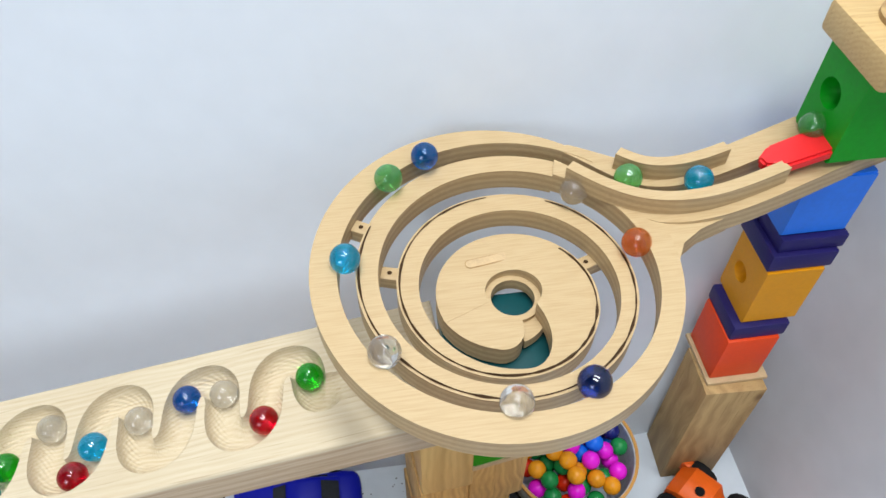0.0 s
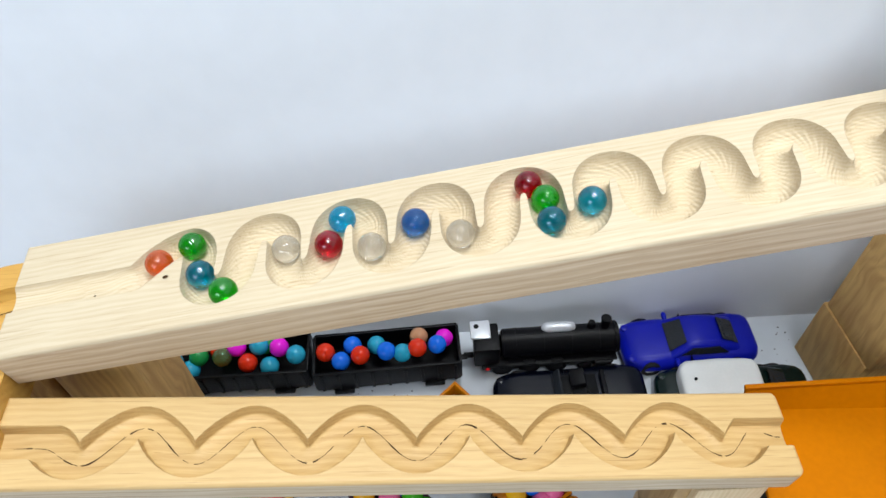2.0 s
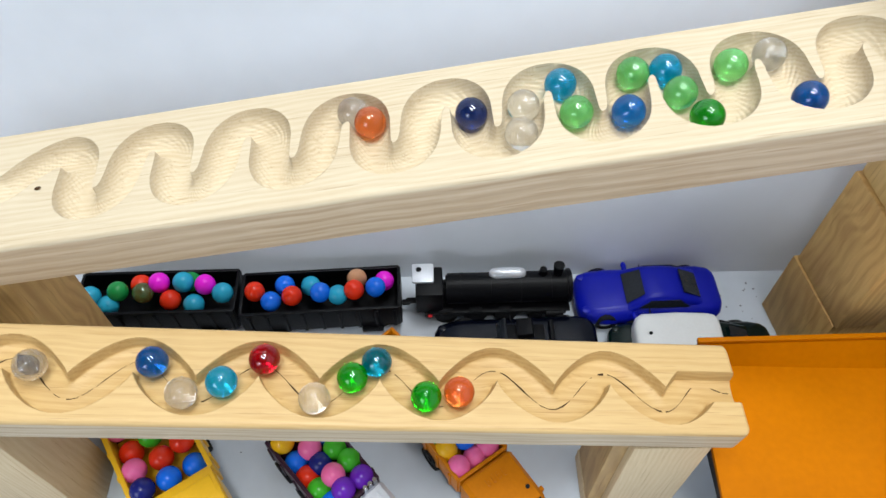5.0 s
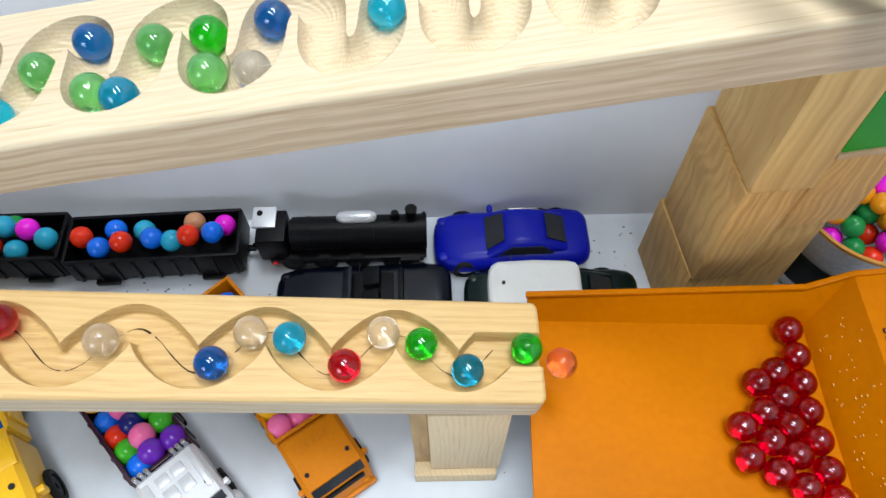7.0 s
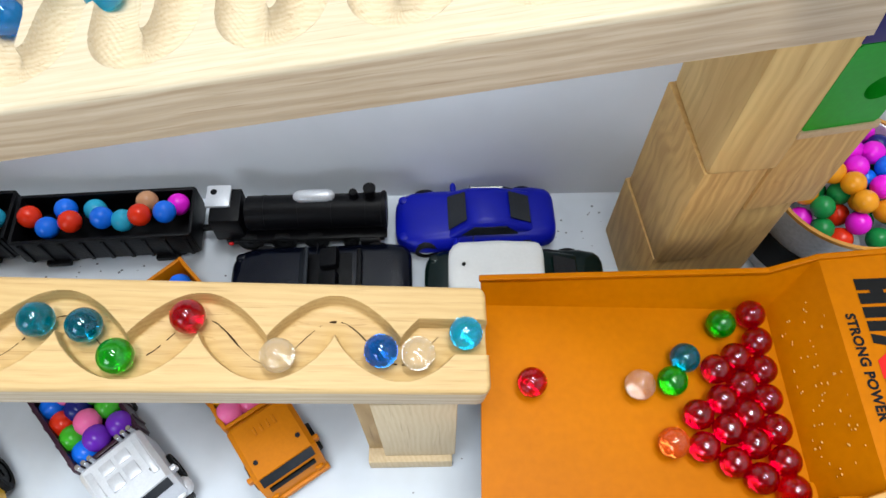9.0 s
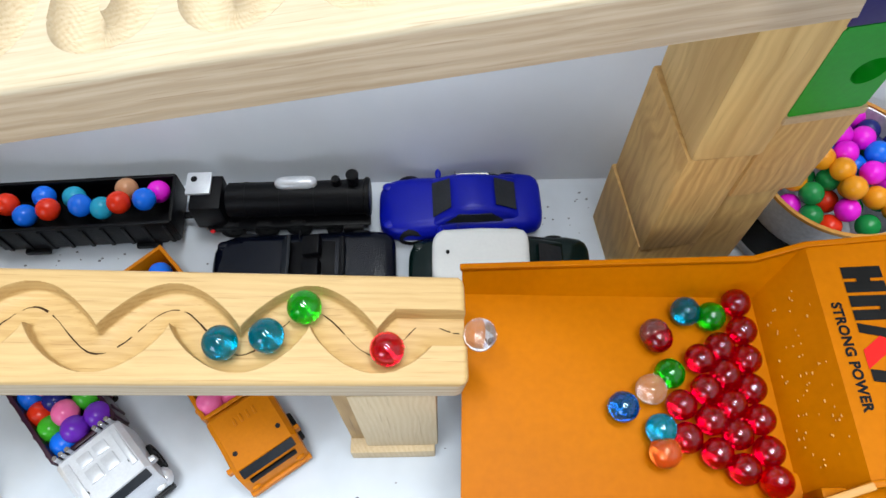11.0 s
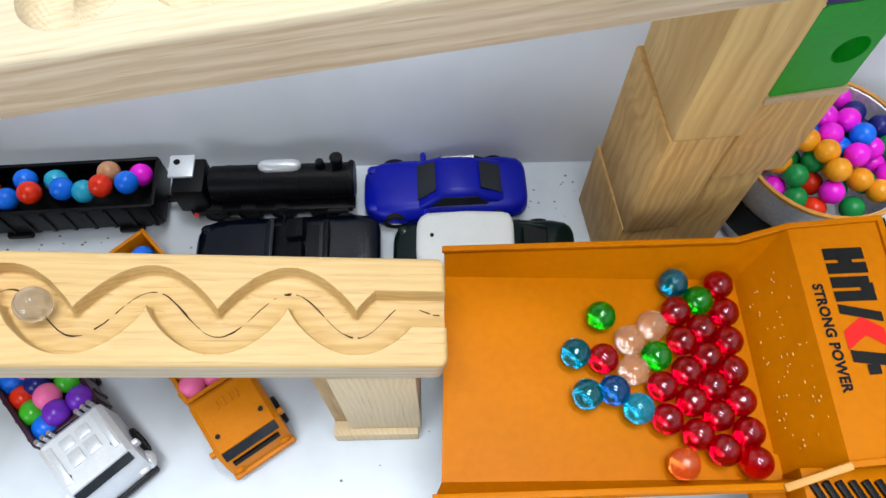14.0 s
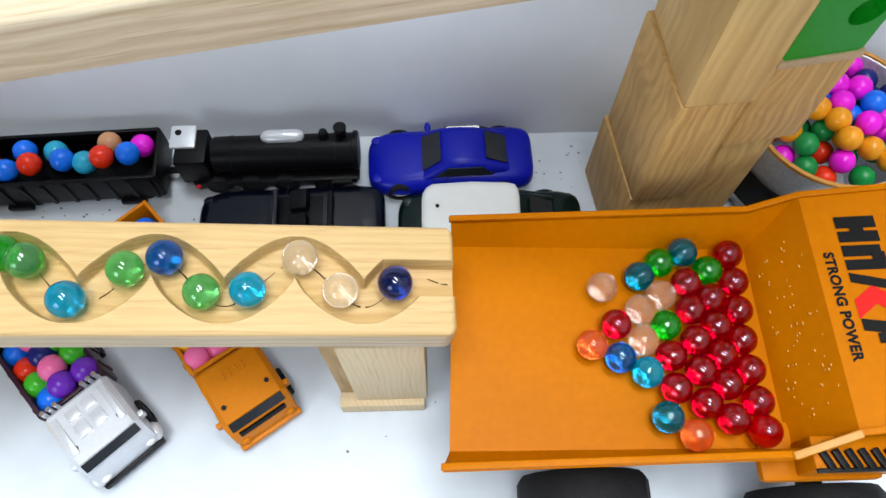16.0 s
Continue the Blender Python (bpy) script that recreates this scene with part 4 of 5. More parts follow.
def toy_car(name, m, label, paint, length=0.108, width=0.046, height=0.030, roof=None, open_top=False):
    """A die-cast coupe: hull, cabin with glass, mirrors, lights and wheels. It faces -x."""
    car = thing(name, m, label, "toy car", "die-cast cars")
    L, W = length / 2, width / 2
    hull = []
    for f, w, z0, z1 in ((-1.0, 0.40, 0.007, 0.0118), (-0.985, 0.62, 0.006, 0.0132), (-0.95, 0.77, 0.005, 0.0148), (-0.88, 0.89, 0.0045, 0.0166), (-0.78, 0.96, 0.004, 0.0180), (-0.62, 1.0, 0.004, 0.0191), (-0.4, 0.985, 0.004, 0.0198),
                         (0.0, 0.97, 0.004, 0.0200), (0.4, 1.0, 0.004, 0.0205), (0.75, 0.985, 0.005, 0.0205), (0.90, 0.91, 0.006, 0.0197), (0.96, 0.80, 0.007, 0.0183), (0.99, 0.64, 0.008, 0.0166), (1.0, 0.46, 0.009, 0.0150)):
        hull.append(rounded(f * L, w * W, z0, z1, 0.62))
    part("body", loft(hull), paint, car)
    if not open_top:
        cab = []
        for f, w, z1 in ((-0.34, 0.80, 0.0192), (-0.24, 0.78, 0.0235), (-0.08, 0.74, height - 0.0008), (0.12, 0.72, height), (0.34, 0.71, height - 0.001), (0.56, 0.70, 0.0245), (0.70, 0.72, 0.0203)):
            cab.append(rounded(f * L, w * W, 0.012, z1, 0.42))
        part("cabin", loft(cab), roof or paint, car)
        fw, rw = bmesh.new(), bmesh.new()
        q = [(-0.33 * L, -0.56 * W, 0.0203), (-0.33 * L, 0.56 * W, 0.0203), (-0.11 * L, 0.47 * W, height - 0.0009), (-0.11 * L, -0.47 * W, height - 0.0009)]
        fw.faces.new([fw.verts.new(Vector(p) + Vector((-0.0007, 0, 0.0007))) for p in q])
        q = [(0.66 * L, -0.45 * W, 0.0213), (0.40 * L, -0.44 * W, height - 0.0012), (0.40 * L, 0.44 * W, height - 0.0012), (0.66 * L, 0.45 * W, 0.0213)]
        rw.faces.new([rw.verts.new(Vector(p) + Vector((0.0006, 0, 0.0011))) for p in q])
        for nm, b in (("windscreen", fw), ("rear_window", rw)):
            bmesh.ops.subdivide_edges(b, edges=b.edges[:], cuts=3, use_grid_fill=True)
            e = bmesh.ops.extrude_face_region(b, geom=b.faces[:])
            bmesh.ops.translate(b, vec=(0, 0, -0.0012), verts=[g for g in e["geom"] if isinstance(g, bmesh.types.BMVert)])
            bmesh.ops.recalc_face_normals(b, faces=b.faces[:])
            part(nm, b, CAR_GLASS, car, "smoked dark glass")
        for sgn in (-1, 1):
            part("side_window", prism([(-0.2 * L, 0.0), (0.5 * L, 0.0), (0.36 * L, 0.0062), (-0.04 * L, 0.0066)], -0.0008, 0.0008, m=pose(0, sgn * 0.745 * W, 0.0205, 90 + sgn * 17, 0, 0)), CAR_GLASS, car, "smoked dark glass")
    else:
        part("cockpit", box(-0.20 * L, 0.36 * L, -0.58 * W, 0.58 * W, 0.0180, 0.0206, 0.0012), BLACK, car, "matt black open cockpit")
        part("windscreen", box(-0.0012, 0.0012, -0.66 * W, 0.66 * W, 0, 0.010, 0.0008, m=pose(-0.22 * L, 0, 0.019, 0, 32, 0)), CAR_GLASS, car, "smoked dark glass")
        for sgn in (-1, 1):
            part("seat", box(-0.006, 0.006, -0.007, 0.007, 0, 0.007, 0.002, m=pose(0.12 * L, sgn * 0.36 * W, 0.020, 0, -14, 0)), BLACK, car)
        part("roll_bar", box(0.40 * L, 0.46 * L, -0.62 * W, 0.62 * W, 0.0195, 0.0255, 0.0015), BLACK, car)
    for sgn in (-1, 1):
        if not open_top:
            part("mirror", scaled_ball(0.0022, 0.0042, 0.0019, (-0.26 * L, sgn * W * 0.96, 0.0178)), paint, car)
        part("headlight", scaled_ball(0.0040, 0.0034, 0.0010, (-0.885 * L, sgn * 0.62 * W, 0.0160)), paint, car)
        for fx in (-0.62, 0.62):
            wheel(car, fx * L, sgn * (W - 0.0045), 0.0085, 0.0085, 0.008)
    part("door_seam", box(-0.05 * L, -0.045 * L, -W * 0.955, W * 0.955, 0.0150, 0.0203, 0), BLACK, car)
    return car


toy_car("blue_coupe", pose(-0.0405, 0.2445, 0, 0, 0, 1.5), "glossy deep blue die-cast coupe parked by the wall", CAR_BLUE)
toy_car("black_roadster", pose(-0.1420, 0.2010, 0, 0, 0, 1), "glossy black open-top die-cast roadster with seats", BLACK_GLOSS, 0.118, 0.048, 0.027, open_top=True)
conv = toy_car("green_convertible", pose(-0.0170, 0.1970, 0, 0, 0, -1), "very dark green die-cast convertible with white hardtop", DARK_GREEN, 0.116, 0.045, 0.030)
part("hardtop", loft([rounded(f * 0.058, w * 0.0225, 0.018, z, 0.45) for f, w, z in ((-0.735, 0.42, 0.0300), (-0.725, 0.60, 0.0312), (-0.69, 0.76, 0.0322), (-0.62, 0.87, 0.0330), (-0.2, 0.92, 0.0340), (0.18, 0.90, 0.0334), (0.26, 0.86, 0.0326), (0.295, 0.74, 0.0316), (0.305, 0.60, 0.0306))]), WHITE_TOY, conv, "matt white removable roof")
bm = tube(0.0012, 0.0012, 0.0336, 0.0345, at=(-0.033, 0.001), n=12)
part("screw", bm, BLACK, conv)
# bright blue car beside the turning block
toy_car("bright_blue_car", pose(-0.583, 0.126, 0, 0, 0, -52), "bright blue die-cast car next to the turning block", CAR_BRIGHT, 0.100, 0.046, 0.031)


def balls(places, colors, r, name, label, group):
    """Small loose balls, each a thing; alike ones share a mesh."""
    first = {}
    for (x, y, z), c in zip(places, colors):
        if c not in first:
            first[c] = mesh_of(name, ball(r, u=20, v=12), CANDY[c] if c in CANDY else TINTS[c])
        ob = new(name, first[c])
        ob.matrix_basis = pose(x, y, z, 20 * x, 0, 900 * y)
        tagged(ob, c.replace("_", " ") + " " + label, "ball", group)


def wagon(m, label):
    w = thing("train_wagon", m, label, "toy train", "train")
    L, W, H = 0.0570, 0.0175, 0.020
    part("floor", box(-L, L, -W, W, 0.010, 0.013, 0.0006), BLACK, w)
    for sgn in (-1, 1):
        part("side_wall", box(-L, L, sgn * W - 0.0012, sgn * W + 0.0012, 0.010, 0.0335, 0.0006), BLACK, w)
        for i in range(9):
            part("rib", box(-L + 0.004 + i * 0.0131, -L + 0.0065 + i * 0.0131, sgn * (W + 0.0012) - 0.001, sgn * (W + 0.0012) + 0.001, 0.010, 0.031, 0.0004), BLACK, w)
        part("end_wall", box(sgn * L - 0.0012, sgn * L + 0.0012, -W, W, 0.010, 0.0335, 0.0006), BLACK, w)
        part("axle_box", box(sgn * 0.036 - 0.008, sgn * 0.036 + 0.008, -W - 0.004, W + 0.004, 0.006, 0.0100, 0.001), BLACK, w)
        for s2 in (-1, 1):
            for dx in (-0.006, 0.006):
                wheel(w, sgn * 0.036 + dx, s2 * 0.0125, 0.006, 0.006, 0.004, BLACK)
    part("coupling", box(L, L + 0.007, -0.002, 0.002, 0.009, 0.012, 0.0006), BLACK, w)
    return w


wagon(pose(-0.2830, 0.2390, 0, 0, 0, 2.6), "black plastic open train wagon full of coloured balls")
wagon(pose(-0.4020, 0.2400, 0, 0, 0, 0.8), "black plastic open train wagon full of coloured balls")
random.seed(4)
row_a = ["red", "blue", "blue", "red", "cyan", "blue", "cyan", "red", "tan", "blue", "magenta"]
xs = [-0.048, -0.036, -0.027, -0.0205, -0.008, 0.0, 0.0125, 0.0245, 0.026, 0.040, 0.046]
ys = [0.002, -0.006, 0.008, -0.004, 0.007, -0.003, -0.004, -0.003, 0.010, -0.001, 0.008]
zs = [0.033, 0.031, 0.030, 0.034, 0.029, 0.035, 0.032, 0.036, 0.031, 0.035, 0.029]
M2 = pose(-0.2830, 0.2390, 0, 0, 0, 2.6)
balls([tuple(M2 @ Vector(p)) for p in zip(xs, ys, zs)], row_a, 0.0074, "ball", "plastic ball heaped in the train wagon", "wagon balls")
row_b = ["cyan", "cyan", "green", "red", "pale_green", "magenta", "red", "cyan", "magenta", "cyan", "green", "cyan", "lime"]
xs = [-0.0475, -0.035, -0.028, -0.014, -0.010, 0.001, 0.010, 0.0185, 0.0345, 0.0480, 0.022, 0.027, -0.064]
ys = [-0.003, -0.008, 0.000, 0.008, -0.001, 0.006, -0.006, 0.006, 0.004, -0.003, 0.010, -0.009, -0.004]
zs = [0.034, 0.029, 0.035, 0.031, 0.034, 0.036, 0.031, 0.036, 0.035, 0.034, 0.03, 0.029, 0.008]
M1 = pose(-0.4020, 0.2400, 0, 0, 0, 0.8)
balls([tuple(M1 @ Vector(p)) for p in zip(xs, ys, zs)], row_b, 0.0076, "ball", "ball heaped in the train wagon", "wagon balls")

loco = thing("toy_locomotive", pose(-0.1580, 0.2440, 0, 0, 0, 0.8), "black toy steam locomotive with silver cab roof", "toy train", "train")
part("chassis", box(-0.050, 0.056, -0.0135, 0.0135, 0.007, 0.014, 0.0012), BLACK, loco)
part("boiler", tube(0.0115, 0.0115, -0.034, 0.056, n=28, bevel=0.0012, m=pose(0, 0, 0.0255, 0, 90, 0)), BLACK, loco)
for i, x in enumerate((-0.022, 0.0, 0.022, 0.044)):
    part("boiler_band", tube(0.0119, 0.0119, x - 0.0008, x + 0.0008, n=28, m=pose(0, 0, 0.0255, 0, 90, 0)), BLACK, loco)
part("cab", box(-0.056, -0.036, -0.0125, 0.0125, 0.012, 0.0365, 0.0015), BLACK, loco)
cab_roof = part("cab_roof", box(-0.0585, -0.0425, -0.0025, 0.0140, 0.0365, 0.0390, 0.0012), SILVER, loco, "silver painted cab roof")
part("roof_hole", tube(0.0021, 0.0021, 0.0389, 0.0394, at=(-0.0535, 0.0085), n=14), BLACK, cab_roof)
part("steam_dome", loft([[(x, 0.0046 * w * math.cos(2 * math.pi * i / 16) + 0.0045, 0.0370 + 0.0040 * w * math.sin(2 * math.pi * i / 16)) for i in range(16)] for x, w in ((-0.002, 0.3), (-0.0005, 0.75), (0.003, 1.0), (0.020, 1.0), (0.0235, 0.8), (0.025, 0.35))]), SILVER, loco, "silver capsule-shaped dome")
part("chimney", tube(0.0032, 0.0042, 0.036, 0.0465, at=(0.0485, 0.004), n=18, bevel=0.0006), BLACK, loco)
part("small_dome", tube(0.0035, 0.0025, 0.036, 0.0425, at=(0.0375, 0.004), n=16, bevel=0.0008), BLACK, loco)
part("smokebox_ring", tube(0.0128, 0.0128, 0.055, 0.0585, n=28, bevel=0.0008, m=pose(0, 0, 0.0255, 0, 90, 0)), BLACK, loco)
part("footplate", box(-0.046, 0.058, -0.0150, 0.0150, 0.0135, 0.0152, 0.0005), BLACK, loco)
part("tail_lamp", scaled_ball(0.0018, 0.0012, 0.0015, (-0.046, -0.0158, 0.013)), RED, loco, "tiny red lamp")
for sgn in (-1, 1):
    for x in (-0.034, -0.012, 0.010):
        wheel(loco, x, sgn * 0.0125, 0.0085, 0.0085, 0.004, BLACK)
    for x in (0.033, 0.046):
        wheel(loco, x, sgn * 0.0122, 0.0055, 0.0055, 0.004, BLACK)
    part("piston", tube(0.0035, 0.0035, 0.040, 0.053, n=14, m=pose(0, sgn * 0.0148, 0.011, 0, 90, 0)), BLACK, loco)
part("coupling", box(-0.064, -0.056, -0.002, 0.002, 0.009, 0.012, 0.0006), BLACK, loco)


def small_truck(m, label, paint, cab_paint, kind_of, big=1.0):
    """A little dump truck facing -y in its own space: tray full of balls, cab, bumper and wheels."""
    t = thing("toy_truck", m, label, "toy truck", "small trucks")
    W, L = 0.0185, 0.033
    part("tray_floor", box(-W, W, -L, L, 0.013, 0.016, 0.0008), paint, t)
    for sgn in (-1, 1):
        part("tray_side", box(sgn * W - 0.0013, sgn * W + 0.0013, -L, L, 0.013, 0.034, 0.0008), paint, t)
        part("tray_end", box(-W, W, sgn * L - 0.0013, sgn * L + 0.0013, 0.013, 0.034, 0.0008), paint, t)
        for i in range(5):
            part("tray_rib", box(sgn * (W + 0.0016) - 0.0008, sgn * (W + 0.0016) + 0.0008, -L + 0.006 + i * 0.0135, -L + 0.0085 + i * 0.0135, 0.014, 0.031, 0.0005), paint, t)
        for y in (-0.058, -0.004, 0.019):
            wheel(t, sgn * 0.0175, y, 0.009, 0.009, 0.0075, BLACK).matrix_basis = pose(sgn * 0.0175, y, 0.009, 0, 0, 90)
    part("chassis", box(-0.014, 0.014, -0.070, 0.032, 0.007, 0.013, 0.001), BLACK, t)
    cab = part("cab", loft([[(x * 0.0190 * sx, y, z) for x, z in ((-1, 0.010), (1, 0.010), (1, zt - 0.003), (0.86, zt), (-0.86, zt), (-1, zt - 0.003))]
                            for y, sx, zt in ((-0.0355, 0.97, 0.0345), (-0.0375, 1.0, 0.0365), (-0.0690, 1.0, 0.0355), (-0.0735, 0.98, 0.0295), (-0.0760, 0.97, 0.0225), (-0.0770, 0.93, 0.012))]), cab_paint, t)
    if kind_of != "silver":
        ws = 0.0027
        part("windscreen", box(-0.0160, 0.0160, -0.0008, 0.0008, -ws, ws, 0.0004, m=pose(0, -0.0716, 0.0331, -53, 0, 0)), CAR_GLASS, cab, "smoked windscreen strip")
        part("grille", box(-0.0140, 0.0140, -0.0008, 0.0008, -0.0018, 0.0018, 0.0004, m=pose(0, -0.0751, 0.0262, -20, 0, 0)), BLACK, cab)
    for sgn in (-1, 1):
        part("roof_screw", tube(0.0014, 0.0014, 0.0355, 0.0364, at=(sgn * 0.0130, -0.0605), n=12), CAR_GLASS, cab)
        part("headlamp", scaled_ball(0.0028, 0.0016, 0.0022, (sgn * 0.0140, -0.0768, 0.0165)), WHITE_TOY if kind_of == "silver" else cab_paint, cab)
        part("mirror", box(sgn * 0.0202 - 0.002, sgn * 0.0202 + 0.002, -0.0665, -0.0635, 0.024, 0.030, 0.0008), cab_paint, cab)
    part("bumper", box(-0.0190, 0.0190, -0.0790, -0.0745, 0.006, 0.0115, 0.0012), BLACK if kind_of == "silver" else cab_paint, t)
    if kind_of == "silver":
        for y0, y1, x0, x1 in ((-0.0475, -0.0410, -0.0085, -0.0010), (-0.0475, -0.0410, 0.0010, 0.0085), (-0.0585, -0.0500, -0.0085, -0.0010), (-0.0585, -0.0500, 0.0010, 0.0085), (-0.0640, -0.0400, -0.0158, -0.0122), (-0.0640, -0.0400, 0.0122, 0.0158)):
            part("roof_panel", box(x0, x1, y0, y1, 0.0355, 0.0371, 0.0007), cab_paint, cab)
        part("windscreen", box(-0.0165, 0.0165, -0.0008, 0.0008, -0.0026, 0.0026, 0.0004, m=pose(0, -0.0716, 0.0331, -53, 0, 0)), CAR_GLASS, cab, "smoked windscreen strip")
        for sgn in (-1, 1):
            for k in range(3):
                part("exhaust", tube(0.0017, 0.0014, 0.028, 0.0405, at=(sgn * (0.0155 - 0.0036 * k), -0.0345), n=12, bevel=0.0004), CHROME, cab, "chrome exhaust stub")
            part("fender", scaled_ball(0.0045, 0.006, 0.004, (sgn * 0.0180, -0.072, 0.0135)), cab_paint, cab)
    elif kind_of == "orange":
        for k in range(4):
            part("roof_rib", box(-0.006 + k * 0.004, -0.0045 + k * 0.004, -0.0475, -0.0425, 0.0358, 0.0369, 0.0004), cab_paint, cab)
    else:
        part("guard", box(-0.0185, 0.0185, -0.052, -0.034, 0.0345, 0.0362, 0.001), cab_paint, cab)
    if big != 1.0:
        for o in t.children_recursive:
            if o.data.users == 1:
                o.data.transform(Matrix.Scale(big, 4))
            o.matrix_basis.translation = o.matrix_basis.translation * big
    return t


TRUCK_Y = pose(-0.3800, 0.1280, 0, 0, 0, 34)
TRUCK_P = pose(-0.2720, 0.1130, 0, 0, 0, 42)
TRUCK_O = pose(-0.1899, 0.1357, 0, 0, 0, 34.5)
small_truck(TRUCK_Y, "yellow toy dump truck with a tray of balls", TOY_YELLOW, TOY_YELLOW, "yellow", 1.28)
small_truck(TRUCK_P, "dark maroon toy truck with a silver cab", MAROON, SILVER, "silver")
small_truck(TRUCK_O, "orange toy dump truck with a tray of balls", ORANGE_DARK, ORANGE_DARK, "orange")


def heap(m, colors, seed, big=1.0):
    random.seed(seed)
    pts = []
    for j in range(5):
        for i in range(3):
            pts.append((big * (-0.0118 + i * 0.0118) + random.uniform(-0.0012, 0.0012), big * (-0.0250 + j * 0.0125) + random.uniform(-0.0012, 0.0012), 0.0285 * big + random.uniform(-0.003, 0.007)))
    balls([tuple(m @ Vector(p)) for p in pts], [colors[i % len(colors)] for i in range(len(pts))], 0.0076, "ball", "plastic ball heaped in the truck tray", "truck balls")


heap(TRUCK_Y, ["navy", "blue", "blue", "pink", "red", "red", "red", "lime", "blue", "pink", "yellow", "pink", "yellow", "yellow", "lime"], 1, 1.28)
heap(TRUCK_P, ["blue", "violet", "violet", "lime", "pink", "lime", "red", "navy", "lime", "blue", "pink", "blue", "yellow", "yellow", "pink"], 2)
heap(TRUCK_O, ["pink", "pink", "pink", "yellow", "blue", "pink", "lime", "lime", "blue", "pink", "yellow", "navy", "lime", "blue", "pink"], 3)

# little orange bin with a blue ball, between train and board
bin_t = thing("orange_bin", pose(-0.2320, 0.1850, 0, 0, 0, 42), "small open orange plastic bin with a blue ball", "toy bin")
part("base", box(-0.017, 0.017, -0.017, 0.017, 0.0, 0.004, 0.0008), ORANGE_DARK, bin_t)
for sgn in (-1, 1):
    part("wall", box(sgn * 0.017 - 0.0012, sgn * 0.017 + 0.0012, -0.0182, 0.0182, 0.0, 0.028, 0.0006), ORANGE_DARK, bin_t)
    part("wall", box(-0.0158, 0.0158, sgn * 0.017 - 0.0012, sgn * 0.017 + 0.0012, 0.0, 0.028, 0.0006), ORANGE_DARK, bin_t)
balls([(-0.2300, 0.1935, 0.021), (-0.2380, 0.1850, 0.0155), (-0.2270, 0.1815, 0.015)], ["blue", "cyan", "red"], 0.0074, "ball", "plastic ball in the orange bin", "bin balls")

# bucket of balls in the corner
BX, BY = 0.1830, 0.2320
bucket = thing("tin_bucket", pose(BX, BY, 0), "shallow tin bucket heaped with shiny coloured balls", "bucket")


def hoop(r):
    return [(r * math.cos(a / 24 * math.pi), r * math.sin(a / 24 * math.pi)) for a in range(49)]


bm = bmesh.new()
prof = [(0.034, 0.001), (0.0410, 0.0), (0.0450, 0.022), (0.0495, 0.072), (0.0508, 0.0740), (0.0504, 0.0755), (0.0482, 0.0745), (0.0440, 0.024), (0.039, 0.004), (0.0, 0.004)]
n = 48
rings = [[bm.verts.new((r * math.cos(2 * math.pi * i / n), r * math.sin(2 * math.pi * i / n), z)) for i in range(n)] for r, z in prof[:-1]]
for p, q in zip(rings, rings[1:]):
    for i in range(n):
        bm.faces.new((p[i], p[(i + 1) % n], q[(i + 1) % n], q[i]))
bm.faces.new(rings[-1])
part("shell", bm, TIN, bucket)
part("rim", ribbon(hoop(0.0490), hoop(0.0513), [0.0762] * 49, 0.0024), SCUFF_GLINT, bucket, "worn yellowish rolled rim")
part("band", ribbon(hoop(0.0462), hoop(0.0482), [0.044] * 49, 0.026), BLACK, bucket, "dark printed band")
random.seed(11)
pts, cols = [], []
palette_a, palette_b = ["magenta", "magenta", "magenta", "magenta", "blue", "magenta", "navy", "magenta", "violet", "green"], ["orange", "green", "orange", "red", "green", "orange", "magenta"]
for layer, (zz, rmax) in enumerate(((0.0650, 0.0380), (0.0745, 0.0385), (0.0835, 0.024))):
    for _ in range(2500):
        a, r = random.uniform(0, 2 * math.pi), rmax * math.sqrt(random.random())
        p = (BX + r * math.cos(a), BY + r * math.sin(a), zz + random.uniform(-0.001, 0.002) - r * 0.06)
        if all((Vector(p) - Vector(q)).length > 0.0121 for q in pts):
            pts.append(p)
            w = 0.6 * (p[0] - BX) + (p[1] - BY)
            cols.append(random.choice(palette_a if w > random.uniform(-0.014, 0.002) else palette_b))
balls(pts, cols, 0.0070, "ball", "shiny ball heaped in the tin bucket", "bucket balls")

# orange loader in the corner
ex = thing("toy_loader", pose(0.2930, 0.1930, 0, 0, 0, -52), "orange toy wheel loader with big black tyres", "toy loader")
part("body", loft([[(x, y * w, z) for y, z in ((-1, 0.016), (1, 0.016), (1, zt - 0.003), (0.7, zt), (-0.7, zt), (-1, zt - 0.003))] for x, w, zt in ((-0.032, 0.0130, 0.030), (-0.022, 0.0150, 0.040), (0.000, 0.0150, 0.042), (0.004, 0.0145, 0.034), (0.010, 0.0120, 0.028))]), EXCAVATOR, ex)
part("hood", box(0.012, 0.038, -0.0145, 0.0145, 0.016, 0.034, 0.0025), EXCAVATOR, ex)
part("tank", box(-0.036, -0.018, 0.0150, 0.0240, 0.016, 0.028, 0.002), EXCAVATOR, ex)
part("pivot", tube(0.004, 0.004, 0.0415, 0.0432, at=(-0.010, -0.004), n=18, bevel=0.0006), BLACK, ex)
part("axle", box(-0.024, 0.030, -0.006, 0.006, 0.008, 0.017, 0.001), BLACK, ex)
for x in (-0.018, 0.024):
    for sgn in (-1, 1):
        wheel(ex, x, sgn * 0.0200, 0.0155, 0.0155, 0.012, EXCAVATOR)

# ---- big dump truck ----
DT = thing("dump_truck", Matrix(), "big orange toy dump truck whose tipping tray catches the marbles", "toy truck")


def bed_floor_z(x):
    return 0.0822 - 0.0265 * (x + 0.0435)


